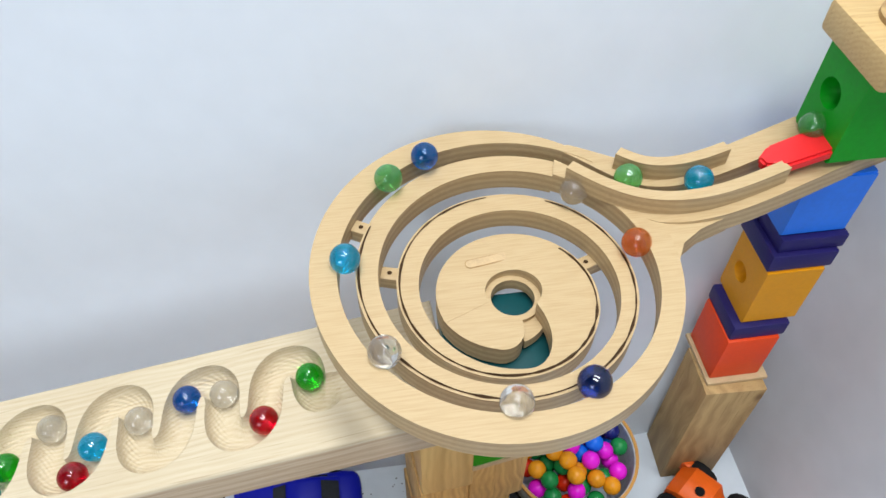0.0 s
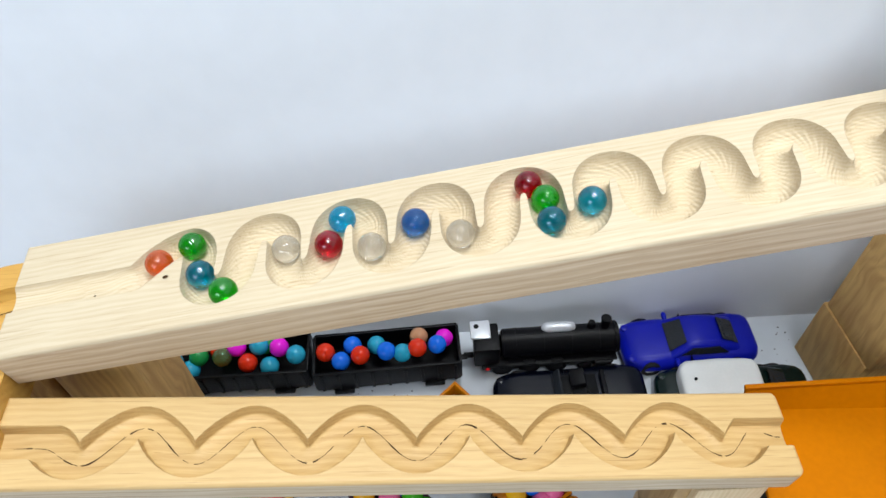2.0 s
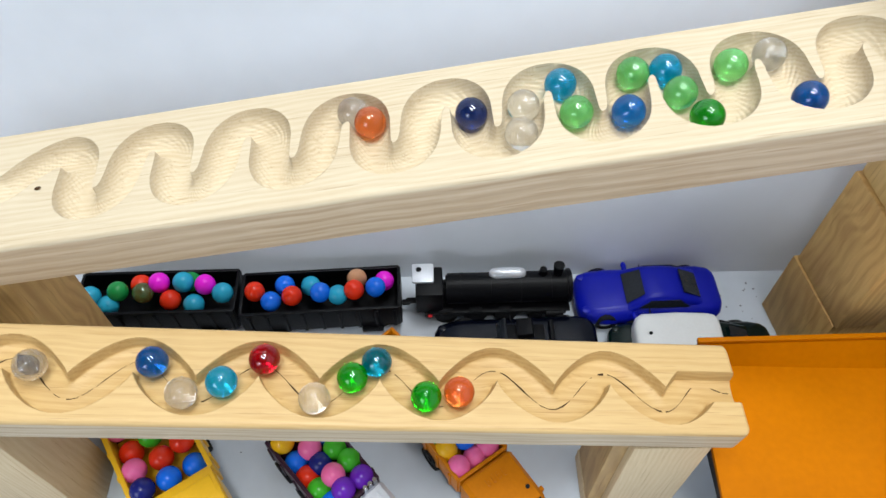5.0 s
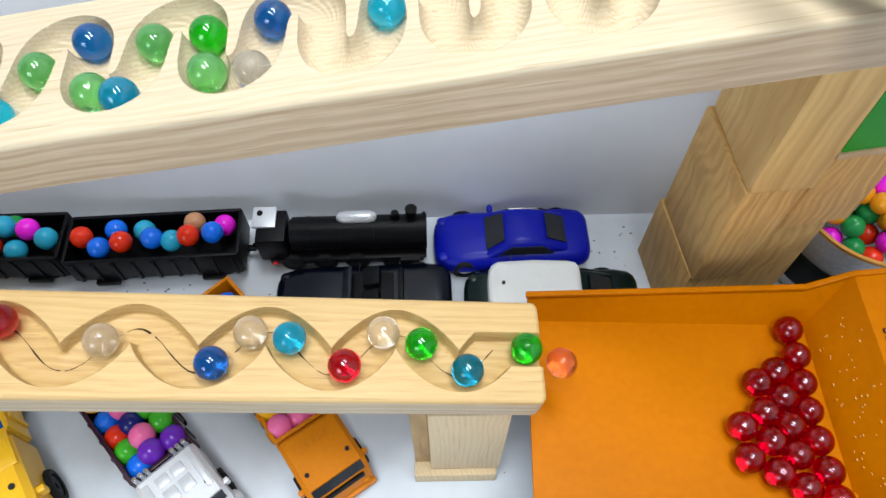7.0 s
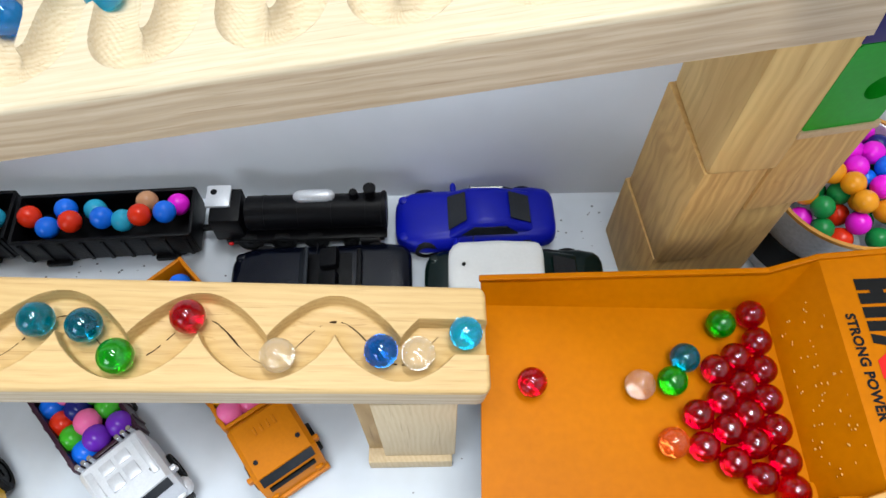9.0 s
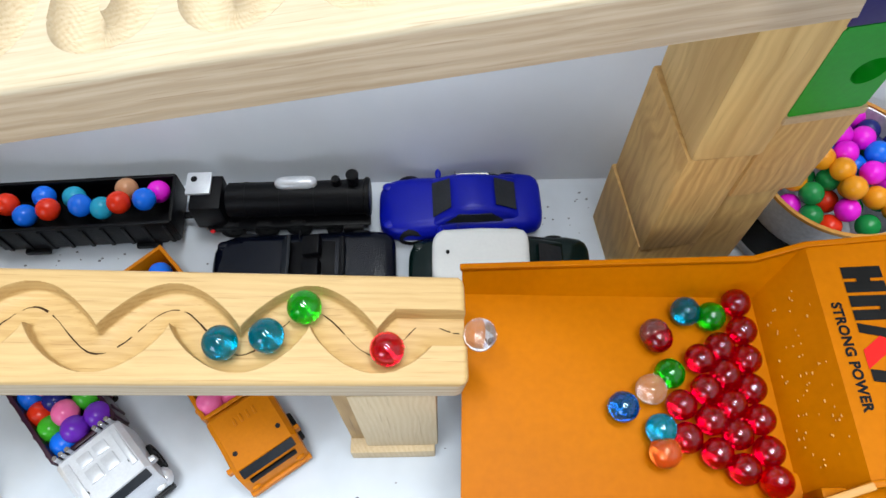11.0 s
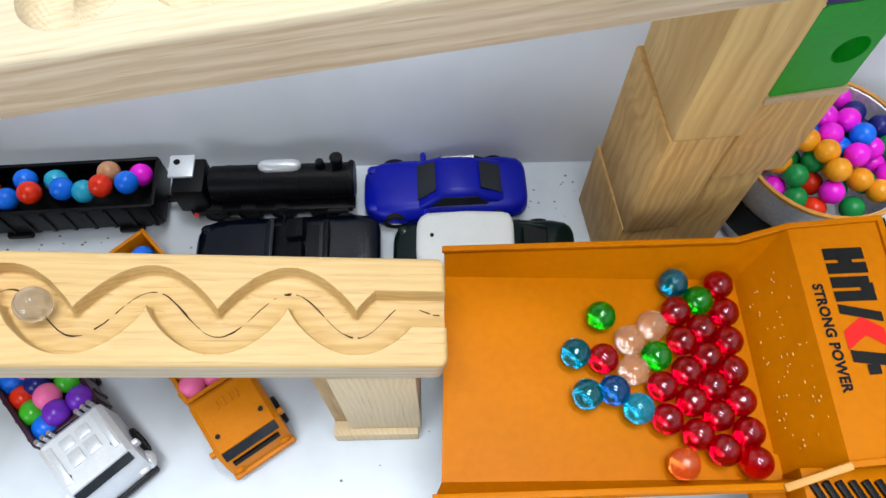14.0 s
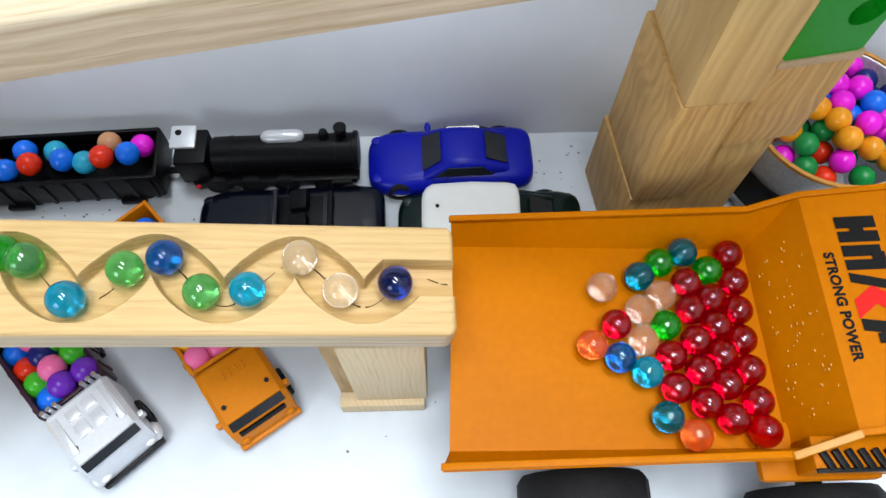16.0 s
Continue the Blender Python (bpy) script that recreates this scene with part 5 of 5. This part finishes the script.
def sheet(pts, thick, bm):
    """A plate of the given thickness through its corners."""
    p = [Vector(q) for q in pts]
    nrm = (p[1] - p[0]).cross(p[-1] - p[0]).normalized() * thick
    a = [bm.verts.new(q) for q in p]
    b = [bm.verts.new(q - nrm) for q in p]
    bm.faces.new(a)
    bm.faces.new(b[::-1])
    for i in range(len(p)):
        j = (i + 1) % len(p)
        bm.faces.new((a[j], a[i], b[i], b[j]))
    return bm


bl, br, fl, fr = (-0.0435, 0.1487, bed_floor_z(-0.0435)), (0.1085, 0.1450, bed_floor_z(0.1085)), (-0.0476, 0.0457, bed_floor_z(-0.0476)), (0.1095, 0.0440, bed_floor_z(0.1095))
RBL, RBR, RFL, RFR = (-0.0439, 0.1570, 0.0973), (0.1045, 0.1572, 0.1001), (-0.0508, 0.0369, 0.0973), (0.1037, 0.0379, 0.1001)
GB, GF = (0.1270, 0.1600, 0.1090), (0.1270, 0.0450, 0.1090)
part("tray_floor", sheet([fl, fr, br, bl], 0.003, bmesh.new()), BED_PLASTIC, DT)
part("tray_side", sheet([bl, br, GB, RBR, RBL], 0.0025, bmesh.new()), BED_PLASTIC, DT)
part("tray_side", sheet([fl, RFL, RFR, GF, fr], 0.0025, bmesh.new()), BED_PLASTIC, DT)
part("tray_front", sheet([fr, GF, GB, br], 0.0025, bmesh.new()), BED_PLASTIC, DT)
HB, HF = (0.1710, 0.1615, 0.1130), (0.1680, 0.0470, 0.1130)
part("cab_guard", sheet([GF, HF, HB, GB], 0.003, bmesh.new()), BED_PLASTIC, DT)


def rail(a, b, w=0.0032, h=0.0032):
    d = Vector(b) - Vector(a)
    ln = d.length
    q = d.to_track_quat("X", "Z").to_matrix().to_4x4()
    return box(-0.001, ln + 0.001, -w / 2, w / 2, -h / 2, h / 2, 0.0008), Matrix.Translation(a) @ q


for a, b in ((RBL, RBR), (RBR, GB), (RFL, RFR), (RFR, GF), (GB, HB), (GF, HF), (HF, HB)):
    bm, m = rail(a, b)
    part("rim_rail", bm, BED_PLASTIC, DT, "", m)
bm, m = rail((0.1010, 0.0372, 0.1022), (0.1260, 0.0440, 0.1108), 0.0034, 0.002)
part("worn_edge", bm, SCUFF_GLINT, DT, "scuffed pale edge", m)
bm, m = rail((0.1735, 0.1610, 0.1120), (0.1715, 0.1340, 0.1110), 0.0022, 0.0030)
part("guard_rod", bm, BLACK, DT, "", m)
part("chassis", box(-0.030, 0.165, 0.072, 0.126, 0.028, 0.0755, 0.002), BLACK, DT)
part("cab", box(0.122, 0.158, 0.046, 0.092, 0.040, 0.0990, 0.004), BED_PLASTIC, DT)
part("fender", box(0.094, 0.150, 0.0290, 0.056, 0.0735, 0.0800, 0.003), BED_PLASTIC, DT)
for i in range(7):
    part("step_bar", box(-0.0016, 0.0016, -0.0045, 0.0045, 0, 0.0022, 0.0005, m=pose(0.1150 + i * 0.0058, 0.0355, 0.0985, 0, 0, 24)), BLACK, DT)
part("step_rail", box(0.110, 0.154, 0.0300, 0.0320, 0.0975, 0.1000, 0.0008), BLACK, DT)
part("step_plate", box(0.110, 0.154, 0.0310, 0.0460, 0.0780, 0.0985, 0.0015), BED_PLASTIC, DT)
for x in (0.0205, 0.1370):
    part("axle", box(x - 0.005, x + 0.005, 0.030, 0.168, 0.029, 0.039, 0.001), BLACK, DT)
for x, y in ((0.0205, 0.0290), (0.1370, 0.0190), (0.0205, 0.1640), (0.1370, 0.1640)):
    wheel(DT, x, y, 0.0335, 0.0335, 0.021)

# print on the cab guard
gx = (Vector(HB) - Vector(GB)).normalized()
gy = (Vector(GF) - Vector(GB)).normalized()
gn = -gx.cross(gy).normalized()
if gn.z < 0:
    gn = -gn


def on_guard(a, b, lift=0.0004):
    """A point on the guard: a across from its back edge, b along it from its far end."""
    return Vector(GB) + gx * a * 0.98 + gy * b * 0.92 + gn * lift


def mark(a0, a1, b0, b1, material=LETTER, shear=0.0):
    b0, b1, a1 = b0 - 0.0006, b1 + 0.0006, a1 + 0.0015
    bm = bmesh.new()
    bm.faces.new([bm.verts.new(on_guard(a, b, 0.0004 if shear else 0.0008)) for a, b in ((a0, b0), (a0, b1), (a1, b1 + shear), (a1, b0 + shear))])
    bmesh.ops.recalc_face_normals(bm, faces=bm.faces[:])
    return part("print", bm, material, DT, "black printed mark" if material is LETTER else "red printed diamond")


B0 = 0.0155
mark(0.0135, 0.0310, B0, B0 + 0.0055, shear=0.001)
mark(0.0195, 0.0245, B0 + 0.0055, B0 + 0.0085, shear=0.0)
mark(0.0135, 0.0310, B0 + 0.0085, B0 + 0.0135, shear=0.001)
mark(0.0135, 0.0300, B0 + 0.0165, B0 + 0.0215, shear=0.001)
mark(0.0265, 0.0310, B0 + 0.0215, B0 + 0.0245, shear=0.0)
mark(0.0135, 0.0310, B0 + 0.0245, B0 + 0.0290, shear=0.001)
mark(0.0135, 0.0310, B0 + 0.0315, B0 + 0.0355, shear=0.006)
mark(0.0135, 0.0310, B0 + 0.0560, B0 + 0.0610, shear=0.004)
mark(0.0190, 0.0230, B0 + 0.0640, B0 + 0.0680, shear=0.0)
dia = bmesh.new()
dia.faces.new([dia.verts.new(on_guard(a, b)) for a, b in ((0.0130, B0 + 0.0455), (0.0225, B0 + 0.0385), (0.0315, B0 + 0.0455), (0.0315, B0 + 0.0555), (0.0225, B0 + 0.0485), (0.0130, B0 + 0.0555))])
bmesh.ops.recalc_face_normals(dia, faces=dia.faces[:])
part("print", dia, RED_PRINT, DT, "red printed diamond")


def lettering(text, size, m, parent, material):
    cu = bpy.data.curves.new("lettering", "FONT")
    cu.body, cu.size, cu.align_x, cu.space_character = text, size, "LEFT", 1.08
    cu.offset = size * 0.045
    tmp = bpy.data.objects.new("lettering", cu)
    scene.collection.objects.link(tmp)
    me = bpy.data.meshes.new_from_object(tmp.evaluated_get(bpy.context.evaluated_depsgraph_get()))
    bpy.data.objects.remove(tmp)
    me.materials.append(material)
    ob = new("lettering", me)
    ob.parent = parent
    ob.matrix_basis = m
    return tagged(ob, "black printed words " + text.title())


txm = Matrix.Identity(4)
for i, col in enumerate((gy, -gx if (gy.cross(-gx)).dot(gn) > 0 else gx, gn)):
    for j in range(3):
        txm[j][i] = col[j]
txm.translation = on_guard(0.0045, 0.0345)
lettering("STRONG POWER", 0.0064, txm, DT, LETTER)

# pale specks painted as light glints on the tray, and grit on the floor
random.seed(21)
for i in range(60):
    k, q = random.uniform(0.15, 0.95), random.uniform(0.12, 0.9)
    a, b = Vector(br).lerp(Vector(fr), q), Vector(GB).lerp(Vector(GF), q)
    p = a.lerp(b, k)
    bm = scaled_ball(random.uniform(0.0002, 0.0005), random.uniform(0.0004, 0.0009), 0.00015, p + Vector((-0.0004, 0, 0.0004)))
    part("glint_speck", bm, SCUFF_GLINT, DT)
grit = bmesh.new()
for i in range(90):
    x, y = random.choice([(random.uniform(-0.33, -0.2), random.uniform(0.19, 0.222)), (random.uniform(0.01, 0.05), random.uniform(0.19, 0.262)), (random.uniform(-0.4, 0.25), random.uniform(0.02, 0.2))])
    r = random.uniform(0.0003, 0.0009)
    bmesh.ops.create_icosphere(grit, subdivisions=1, radius=r, matrix=Matrix.LocRotScale((x, y, r * 0.3), None, (1.3, 1, 0.5)))
solid("floor_grit", grit, DUST, Matrix(), "scattered dark grit on the white floor", "grit", kind="stuff")

# ---- marbles ----


def on_board(m, u, v, z):
    return m @ Vector((u, v, z))


SPIRAL_M = SPIRAL.matrix_basis.copy()
TURN_M = TURN.matrix_basis.copy()


def route(s):
    """Centre of a marble at station s of the whole run: neck and spiral (-14 to -3), drop, zigzag board (to 10), turn, wavy board (12.1 to 19.9)."""
    if s < -14:
        return route(-14.0) + Vector((-0.022, -0.012, 0.004 - 0.021 * (s + 14)))
    if s < -12:
        k = (s + 14) / 2
        f = 40 - 38 * min(1, max(0, k))
        i = min(39, int(f))
        f -= i
        return SPIRAL_M @ Vector((lane[i][0] * (1 - f) + lane[i + 1][0] * f, lane[i][1] * (1 - f) + lane[i + 1][1] * f, rise[i] + 0.0067 + 0.0085 * min(1, max(0, (i + f - 28) / 4))))
    if s < -3:
        a = 60 + (s + 12) * 100
        return SPIRAL_M @ Vector((*polar(slot_r(a), a), slot_z(a) + 0.0067))
    if s < -1.2:
        k = (s + 3) / 1.8
        p, q = route(-3.0001), route(-1.2)
        w = p.lerp(q, k)
        w.z = p.z + (q.z - p.z) * min(1, (k * 1.3) ** 2)
        return w
    if s < 10.03:
        u, v = up_line(s)
        shallow = u < 0.072 or u > 0.492
        return on_board(UP, u, v, (0.0025 if shallow else -0.0037))
    if s < 12.03:
        a = math.pi * (s - 10.03) / 2
        return TURN_M @ Vector((-0.038 * math.sin(a) - 0.001, 0.038 * math.cos(a), 0.0007))
    u, v = lo_line(s - 12.1)
    return on_board(LO, u, v, -0.0008)


def tray(x, y):
    """A resting place in the tray, from its plan on the truck's own scale."""
    x, y = 0.92 * x - 0.0039, 0.92 * y - 0.0003
    return Vector((x, y, bed_floor_z(x) + R_MARBLE))


def marble(tint):
    """A glass marble; alike ones share a mesh."""
    if tint not in MARBLE_MESH:
        MARBLE_MESH[tint] = mesh_of("marble", ball(R_MARBLE, u=40, v=24), TINTS[tint])
    return tagged(new("marble", MARBLE_MESH[tint]), tint.replace("_", " ") + " glass marble rolling down the wooden run", "marble", "rolling marbles")


MARBLE_MESH = {}
# red marbles already resting against the tray's front
for i, x in enumerate((0.109, 0.109, 0.108, 0.107, 0.108, 0.109, 0.110)):
    tagged(marble("red"), "ruby red glass marble resting in the orange tray", "marble", "resting marbles").matrix_basis = Matrix.Translation(tray(x, 0.1515 - 0.0163 * i + (0.0015 if i == 6 else 0))) @ pose(0, 0, 0, 40 * i, 25 * i, 0)
for x, ys in ((0.0950, (0.126, 0.1105, 0.0945, 0.079, 0.0615)), (0.0828, (0.1195, 0.1025, 0.0865, 0.0695)), (0.0685, (0.0945, 0.0775))):
    for y in ys:
        tagged(marble("red"), "ruby red glass marble resting in the orange tray", "marble", "resting marbles").matrix_basis = Matrix.Translation(tray(x, y)) @ pose(0, 0, 0, 900 * y, 2000 * x, 0)


def between(rows, t):
    """The values of rows of (seconds, values...) at t, straight from row to row."""
    if t <= rows[0][0]:
        return rows[0][1:]
    for p, q in zip(rows, rows[1:]):
        if t <= q[0]:
            k = (t - p[0]) / (q[0] - p[0])
            return [a + (b - a) * k for a, b in zip(p[1:], q[1:])]
    return rows[-1][1:]


def run(tint, stations, rest):
    """A marble along the run: (seconds, station) rows, then (seconds, x, y) rows in the tray."""
    ob = marble(tint)
    rows = []
    t_exit, last = 99.0, None
    if rest:
        t0, s0 = stations[-1]
        t_exit = min(t0 + max(0.0, 19.86 - s0) / 0.85, rest[0][0] - 0.12)
        stations = stations + [(t_exit, 19.86)] if t_exit > t0 + 0.01 else stations
        gone = route(19.86)
        settle = [(t_exit, (gone.x + 0.0039) / 0.92, (gone.y + 0.0003) / 0.92)]
        if rest[0][0] - t_exit > 1.2:
            settle.append((t_exit + 1.0, rest[0][1], rest[0][2]))
        settle += list(rest)
    for i in range(161):
        t = i / 10
        if t <= t_exit:
            p = route(between(stations, t)[0])
        else:
            x, y = between(settle, t)
            p = tray(x, y)
            p.z = max(p.z, gone.z - 4.9 * (t - t_exit) ** 2)
        rows.append((t, Matrix.Translation(p) @ pose(0, 0, 0, 25 * t, 17 * t, 40 * t)))
    walk(ob, rows)


def motions():
    run("orange", [(0, 4.40), (0.5, 5.40), (1, 6.46), (1.5, 7.60), (2, 8.58), (3, 13.55), (3.5, 14.47), (4, 15.37), (4.5, 16.31), (5, 17.27), (6.95, 19.86)], [(7.5, 0.043, 0.108), (8, 0.053, 0.096), (8.5, 0.053, 0.091), (9, 0.053, 0.080), (11.5, 0.057, 0.068), (12, 0.062, 0.063), (12.5, 0.072, 0.056), (16, 0.075, 0.054)])
    run("green", [(0, 4.25), (0.5, 5.34), (1, 6.34), (1.5, 7.36), (2, 8.46), (2.5, 10.72), (3, 13.09), (3.5, 14.15), (4, 15.09), (4.5, 15.99), (5, 16.99), (7.15, 19.86)], [(7.5, -0.013, 0.116), (8, 0.051, 0.117), (8.5, 0.091, 0.144), (9, 0.091, 0.146), (11.5, 0.094, 0.143), (12, 0.097, 0.144), (12.5, 0.096, 0.143), (16, 0.096, 0.142)])
    run("teal", [(0, 3.95), (0.5, 4.92), (1, 5.98), (1.5, 7.20), (2, 8.22), (2.5, 10.02), (3, 12.71), (3.5, 13.81), (4, 14.77), (4.5, 15.61), (5, 16.57), (7.5, 19.81)], [(8, 0.000, 0.113), (8.5, 0.051, 0.109), (9, 0.067, 0.126), (11.5, 0.083, 0.152), (12, 0.083, 0.153), (12.5, 0.084, 0.153), (16, 0.084, 0.153)])
    run("green", [(0, 3.78), (0.5, 4.78), (1, 5.76), (1.5, 6.84), (2, 7.96), (2.5, 9.44), (3, 12.35), (3.5, 13.53), (4, 14.49), (4.5, 15.33), (5, 16.37), (7.5, 19.41)], [(8, -0.026, 0.134), (8.5, 0.021, 0.114), (9, 0.058, 0.113), (11.5, 0.067, 0.111), (12, 0.068, 0.111), (12.5, 0.068, 0.111), (16, 0.068, 0.111)])
    run("clear", [(0, 3.38), (0.5, 4.36), (1, 5.24), (1.5, 6.20), (2, 7.28), (2.5, 8.34), (3, 10.44), (3.5, 13.33), (4, 14.19), (4.5, 15.03), (5, 16.07), (7.5, 19.11), (8, 19.53)], [(8.5, -0.021, 0.121), (9, 0.040, 0.111), (11.5, 0.066, 0.140), (12, 0.066, 0.137), (12.5, 0.068, 0.128), (16, 0.068, 0.128)])
    run("red", [(0, 2.96), (0.5, 3.94), (1, 4.84), (1.5, 5.78), (2, 6.74), (2.5, 7.80), (3, 8.88), (3.5, 11.62), (4, 13.81), (4.5, 14.81), (5, 15.63), (7.5, 18.85), (8, 19.25), (8.5, 19.65)], [(9, -0.018, 0.113), (11.5, 0.082, 0.136), (12, 0.082, 0.137), (12.5, 0.082, 0.137), (16, 0.083, 0.135)])
    run("cyan", [(0, 2.78), (0.5, 3.78), (1, 4.66), (1.5, 5.56), (2, 6.56), (2.5, 7.58), (3, 8.58), (3.5, 11.26), (4, 13.45), (4.5, 14.39), (5, 15.31), (7.5, 18.39), (8, 18.77), (8.5, 19.15), (9, 19.61)], [(11.5, 0.056, 0.082), (12, 0.056, 0.080), (12.5, 0.054, 0.081), (16, 0.055, 0.086)])
    run("clear", [(0, 2.30), (0.5, 3.28), (1, 4.26), (1.5, 5.18), (2, 6.20), (2.5, 7.26), (3, 8.30), (3.5, 10.02), (4, 12.75), (4.5, 14.11), (5, 15.01), (7.5, 18.09), (8, 18.47), (8.5, 18.81), (9, 19.23)], [(11.5, 0.054, 0.103), (12, 0.055, 0.102), (12.5, 0.054, 0.104), (16, 0.055, 0.103)])
    run("blue", [(0, 1.64), (0.5, 2.70), (1, 3.74), (1.5, 4.74), (2, 5.70), (2.5, 6.78), (3, 7.86), (3.5, 9.20), (4, 11.92), (4.5, 13.83), (5, 14.73), (7.5, 17.83), (8, 18.21), (8.5, 18.59), (9, 18.95)], [(11.5, 0.044, 0.092), (12, 0.043, 0.088), (12.5, 0.044, 0.092), (16, 0.042, 0.094)])
    run("clear", [(0, 1.34), (0.5, 2.32), (1, 3.28), (1.5, 4.26), (2, 5.18), (2.5, 6.04), (3, 7.02), (3.5, 8.12), (4, 9.70), (4.5, 11.90), (5, 13.79), (7.5, 17.03), (8, 17.43), (8.5, 17.79), (9, 18.19)], [(11.5, -0.001, 0.114), (12, 0.042, 0.114), (12.5, 0.054, 0.120), (16, 0.056, 0.120)])
    run("red", [(0, 0.86), (0.5, 1.78), (1, 2.60), (1.5, 3.52), (2, 4.46), (2.5, 5.34), (3, 6.26), (3.5, 7.26), (4, 8.26), (4.4, 10.05), (4.9, 11.85), (5.4, 13.30), (7.5, 16.35), (8, 16.71), (8.5, 17.11), (9, 17.51), (11.5, 19.59)], [(12, -0.022, 0.115), (12.5, 0.040, 0.112), (13, 0.040, 0.111), (15, 0.039, 0.109), (16, 0.042, 0.112)])
    run("green", [(0, 0.32), (0.5, 1.36), (1, 2.42), (1.5, 3.34), (2, 4.30), (2.5, 5.18), (3, 6.02), (3.5, 6.92), (4, 7.92), (4.5, 9.24), (5, 11.30), (5.5, 13.10), (7.5, 15.89), (8, 16.29), (8.5, 16.67), (9, 17.05), (11.5, 18.93), (12, 19.33)], [(12.5, -0.037, 0.138), (13, 0.007, 0.115), (13.5, 0.029, 0.122), (14, 0.041, 0.134), (14.5, 0.071, 0.147), (15, 0.071, 0.146), (16, 0.070, 0.147)])
    run("teal", [(0, -0.50), (0.5, 1.02), (1, 2.16), (1.5, 3.20), (2, 4.16), (2.5, 4.84), (3, 5.72), (3.5, 6.68), (4, 7.76), (4.5, 8.70), (5, 10.30), (5.5, 12.70), (8, 16.09), (8.5, 16.41), (9, 16.79), (11.5, 18.67), (12, 19.07), (12.5, 19.41)], [(13, -0.031, 0.132), (13.5, 0.022, 0.108), (14, 0.025, 0.113), (14.5, 0.038, 0.125), (15, 0.057, 0.138), (16, 0.058, 0.139)])
    run("teal", [(0, -1.15), (0.5, 0.70), (1, 1.78), (1.5, 2.82), (2, 3.76), (2.5, 4.68), (3, 5.44), (3.5, 6.38), (4, 7.36), (4.5, 8.42), (5, 9.50), (5.6, 12.40), (8.5, 16.19), (9, 16.45), (11.5, 18.35), (12, 18.75), (12.5, 19.15), (13, 19.59)], [(13.5, -0.022, 0.110), (14, 0.029, 0.091), (14.5, 0.035, 0.080), (15, 0.060, 0.063), (16, 0.062, 0.063)])
    run("clear", [(0, -8.54), (0.5, -6.86), (0.8, -5.76), (1.55, -3.00), (1.75, -1.20), (3.5, 2.60), (4, 3.60), (4.5, 4.56), (5, 5.48), (7.5, 8.70), (9, 10.20), (13, 14.95), (14, 16.83), (14.5, 17.79), (15, 18.77), (15.5, 19.86)], [(16, 0.037, 0.133)])
    run("orange", [(0, -8.94), (0.5, -7.40), (0.8, -6.40), (1.7, -3.00), (1.9, -1.20), (3.5, 2.44), (4, 3.42), (4.5, 4.38), (5, 5.34), (7.5, 8.45), (9, 9.90), (13, 14.45), (14, 16.42), (14.5, 17.43), (15, 18.39), (15.5, 19.42), (15.72, 19.86)], [(16, 0.028, 0.101)])
    run("navy", [(0, -9.70), (0.5, -8.64), (0.8, -7.70), (1, -7.02), (4, 1.68), (4.5, 3.24), (5, 4.30), (7.5, 7.60), (9, 9.20), (14.5, 16.45), (15, 17.37), (16, 19.33)], [])
    run("clear", [(0, -9.98), (0.5, -8.88), (0.8, -8.22), (1, -7.48), (4.5, 2.84), (5, 3.86), (7.5, 7.10), (9, 8.70), (15, 17.03), (16, 18.93)], [])
    run("clear", [(0, -10.46), (0.5, -9.06), (0.8, -8.34), (1, -7.75), (4.5, 2.66), (5, 3.70), (7.5, 6.90), (9, 8.40), (15, 16.69), (16, 18.63)], [])
    run("cyan", [(0, -10.88), (0.5, -9.54), (0.8, -8.82), (1, -8.42), (4.5, 2.40), (5, 3.42), (7.5, 6.65), (9, 8.10), (15, 16.37), (16, 18.27)], [])
    run("pale_green", [(0, -11.30), (0.5, -9.76), (0.8, -9.16), (1, -8.68), (4.5, 2.18), (5, 3.22), (7.5, 6.35), (9, 7.80), (15, 16.05), (16, 17.95)], [])
    run("blue", [(0, -11.48), (0.5, -9.96), (4.5, 1.98), (5, 2.82), (7.5, 6.05), (9, 7.40), (15, 15.77), (16, 17.67)], [])
    run("pale_green", [(0, -12.50), (0.5, -11.06), (0.8, -10.22), (4.5, 1.60), (5, 2.58), (7.5, 5.76), (9, 7.10), (15, 15.51), (16, 17.41)], [])
    run("cyan", [(0, -13.04), (0.5, -11.30), (0.8, -10.40), (4.5, 1.44), (5, 2.40), (7.5, 5.60), (9, 6.85), (15, 15.15), (16, 17.05)], [])
    run("pale_green", [(0, -13.68), (0.5, -11.68), (0.8, -10.78), (1, -10.18), (5, 2.24), (7.5, 5.28), (9, 6.50), (15, 14.83), (16, 16.73)], [])
    run("green", [(0, -14.30), (0.5, -12.02), (0.8, -11.24), (1, -10.60), (5, 2.04), (7.5, 4.90), (9, 6.15), (15, 14.67), (16, 16.57)], [])
    run("pale_green", [(0, -15.05), (0.5, -12.46), (0.8, -11.58), (1, -10.98), (5, 1.64), (7.5, 4.76), (9, 5.95), (15, 14.20), (16, 16.10)], [])
    run("clear", [(0, -15.80), (0.5, -13.20), (0.8, -11.90), (1, -11.42), (5, 1.40), (7.5, 4.52), (9, 5.70), (15, 13.80), (16, 15.70)], [])
    run("blue", [(0, -16.55), (0.5, -13.60), (1, -12.00), (5, 1.08), (7.5, 4.28), (9, 5.38), (15, 13.40), (16, 15.30)], [])
    run("cyan", [(0, -17.30), (0.6, -14.5), (2.2, -12.00), (5, 0.20), (7.5, 3.30), (9, 4.50), (15, 12.50), (16, 14.40)], [])


motions()
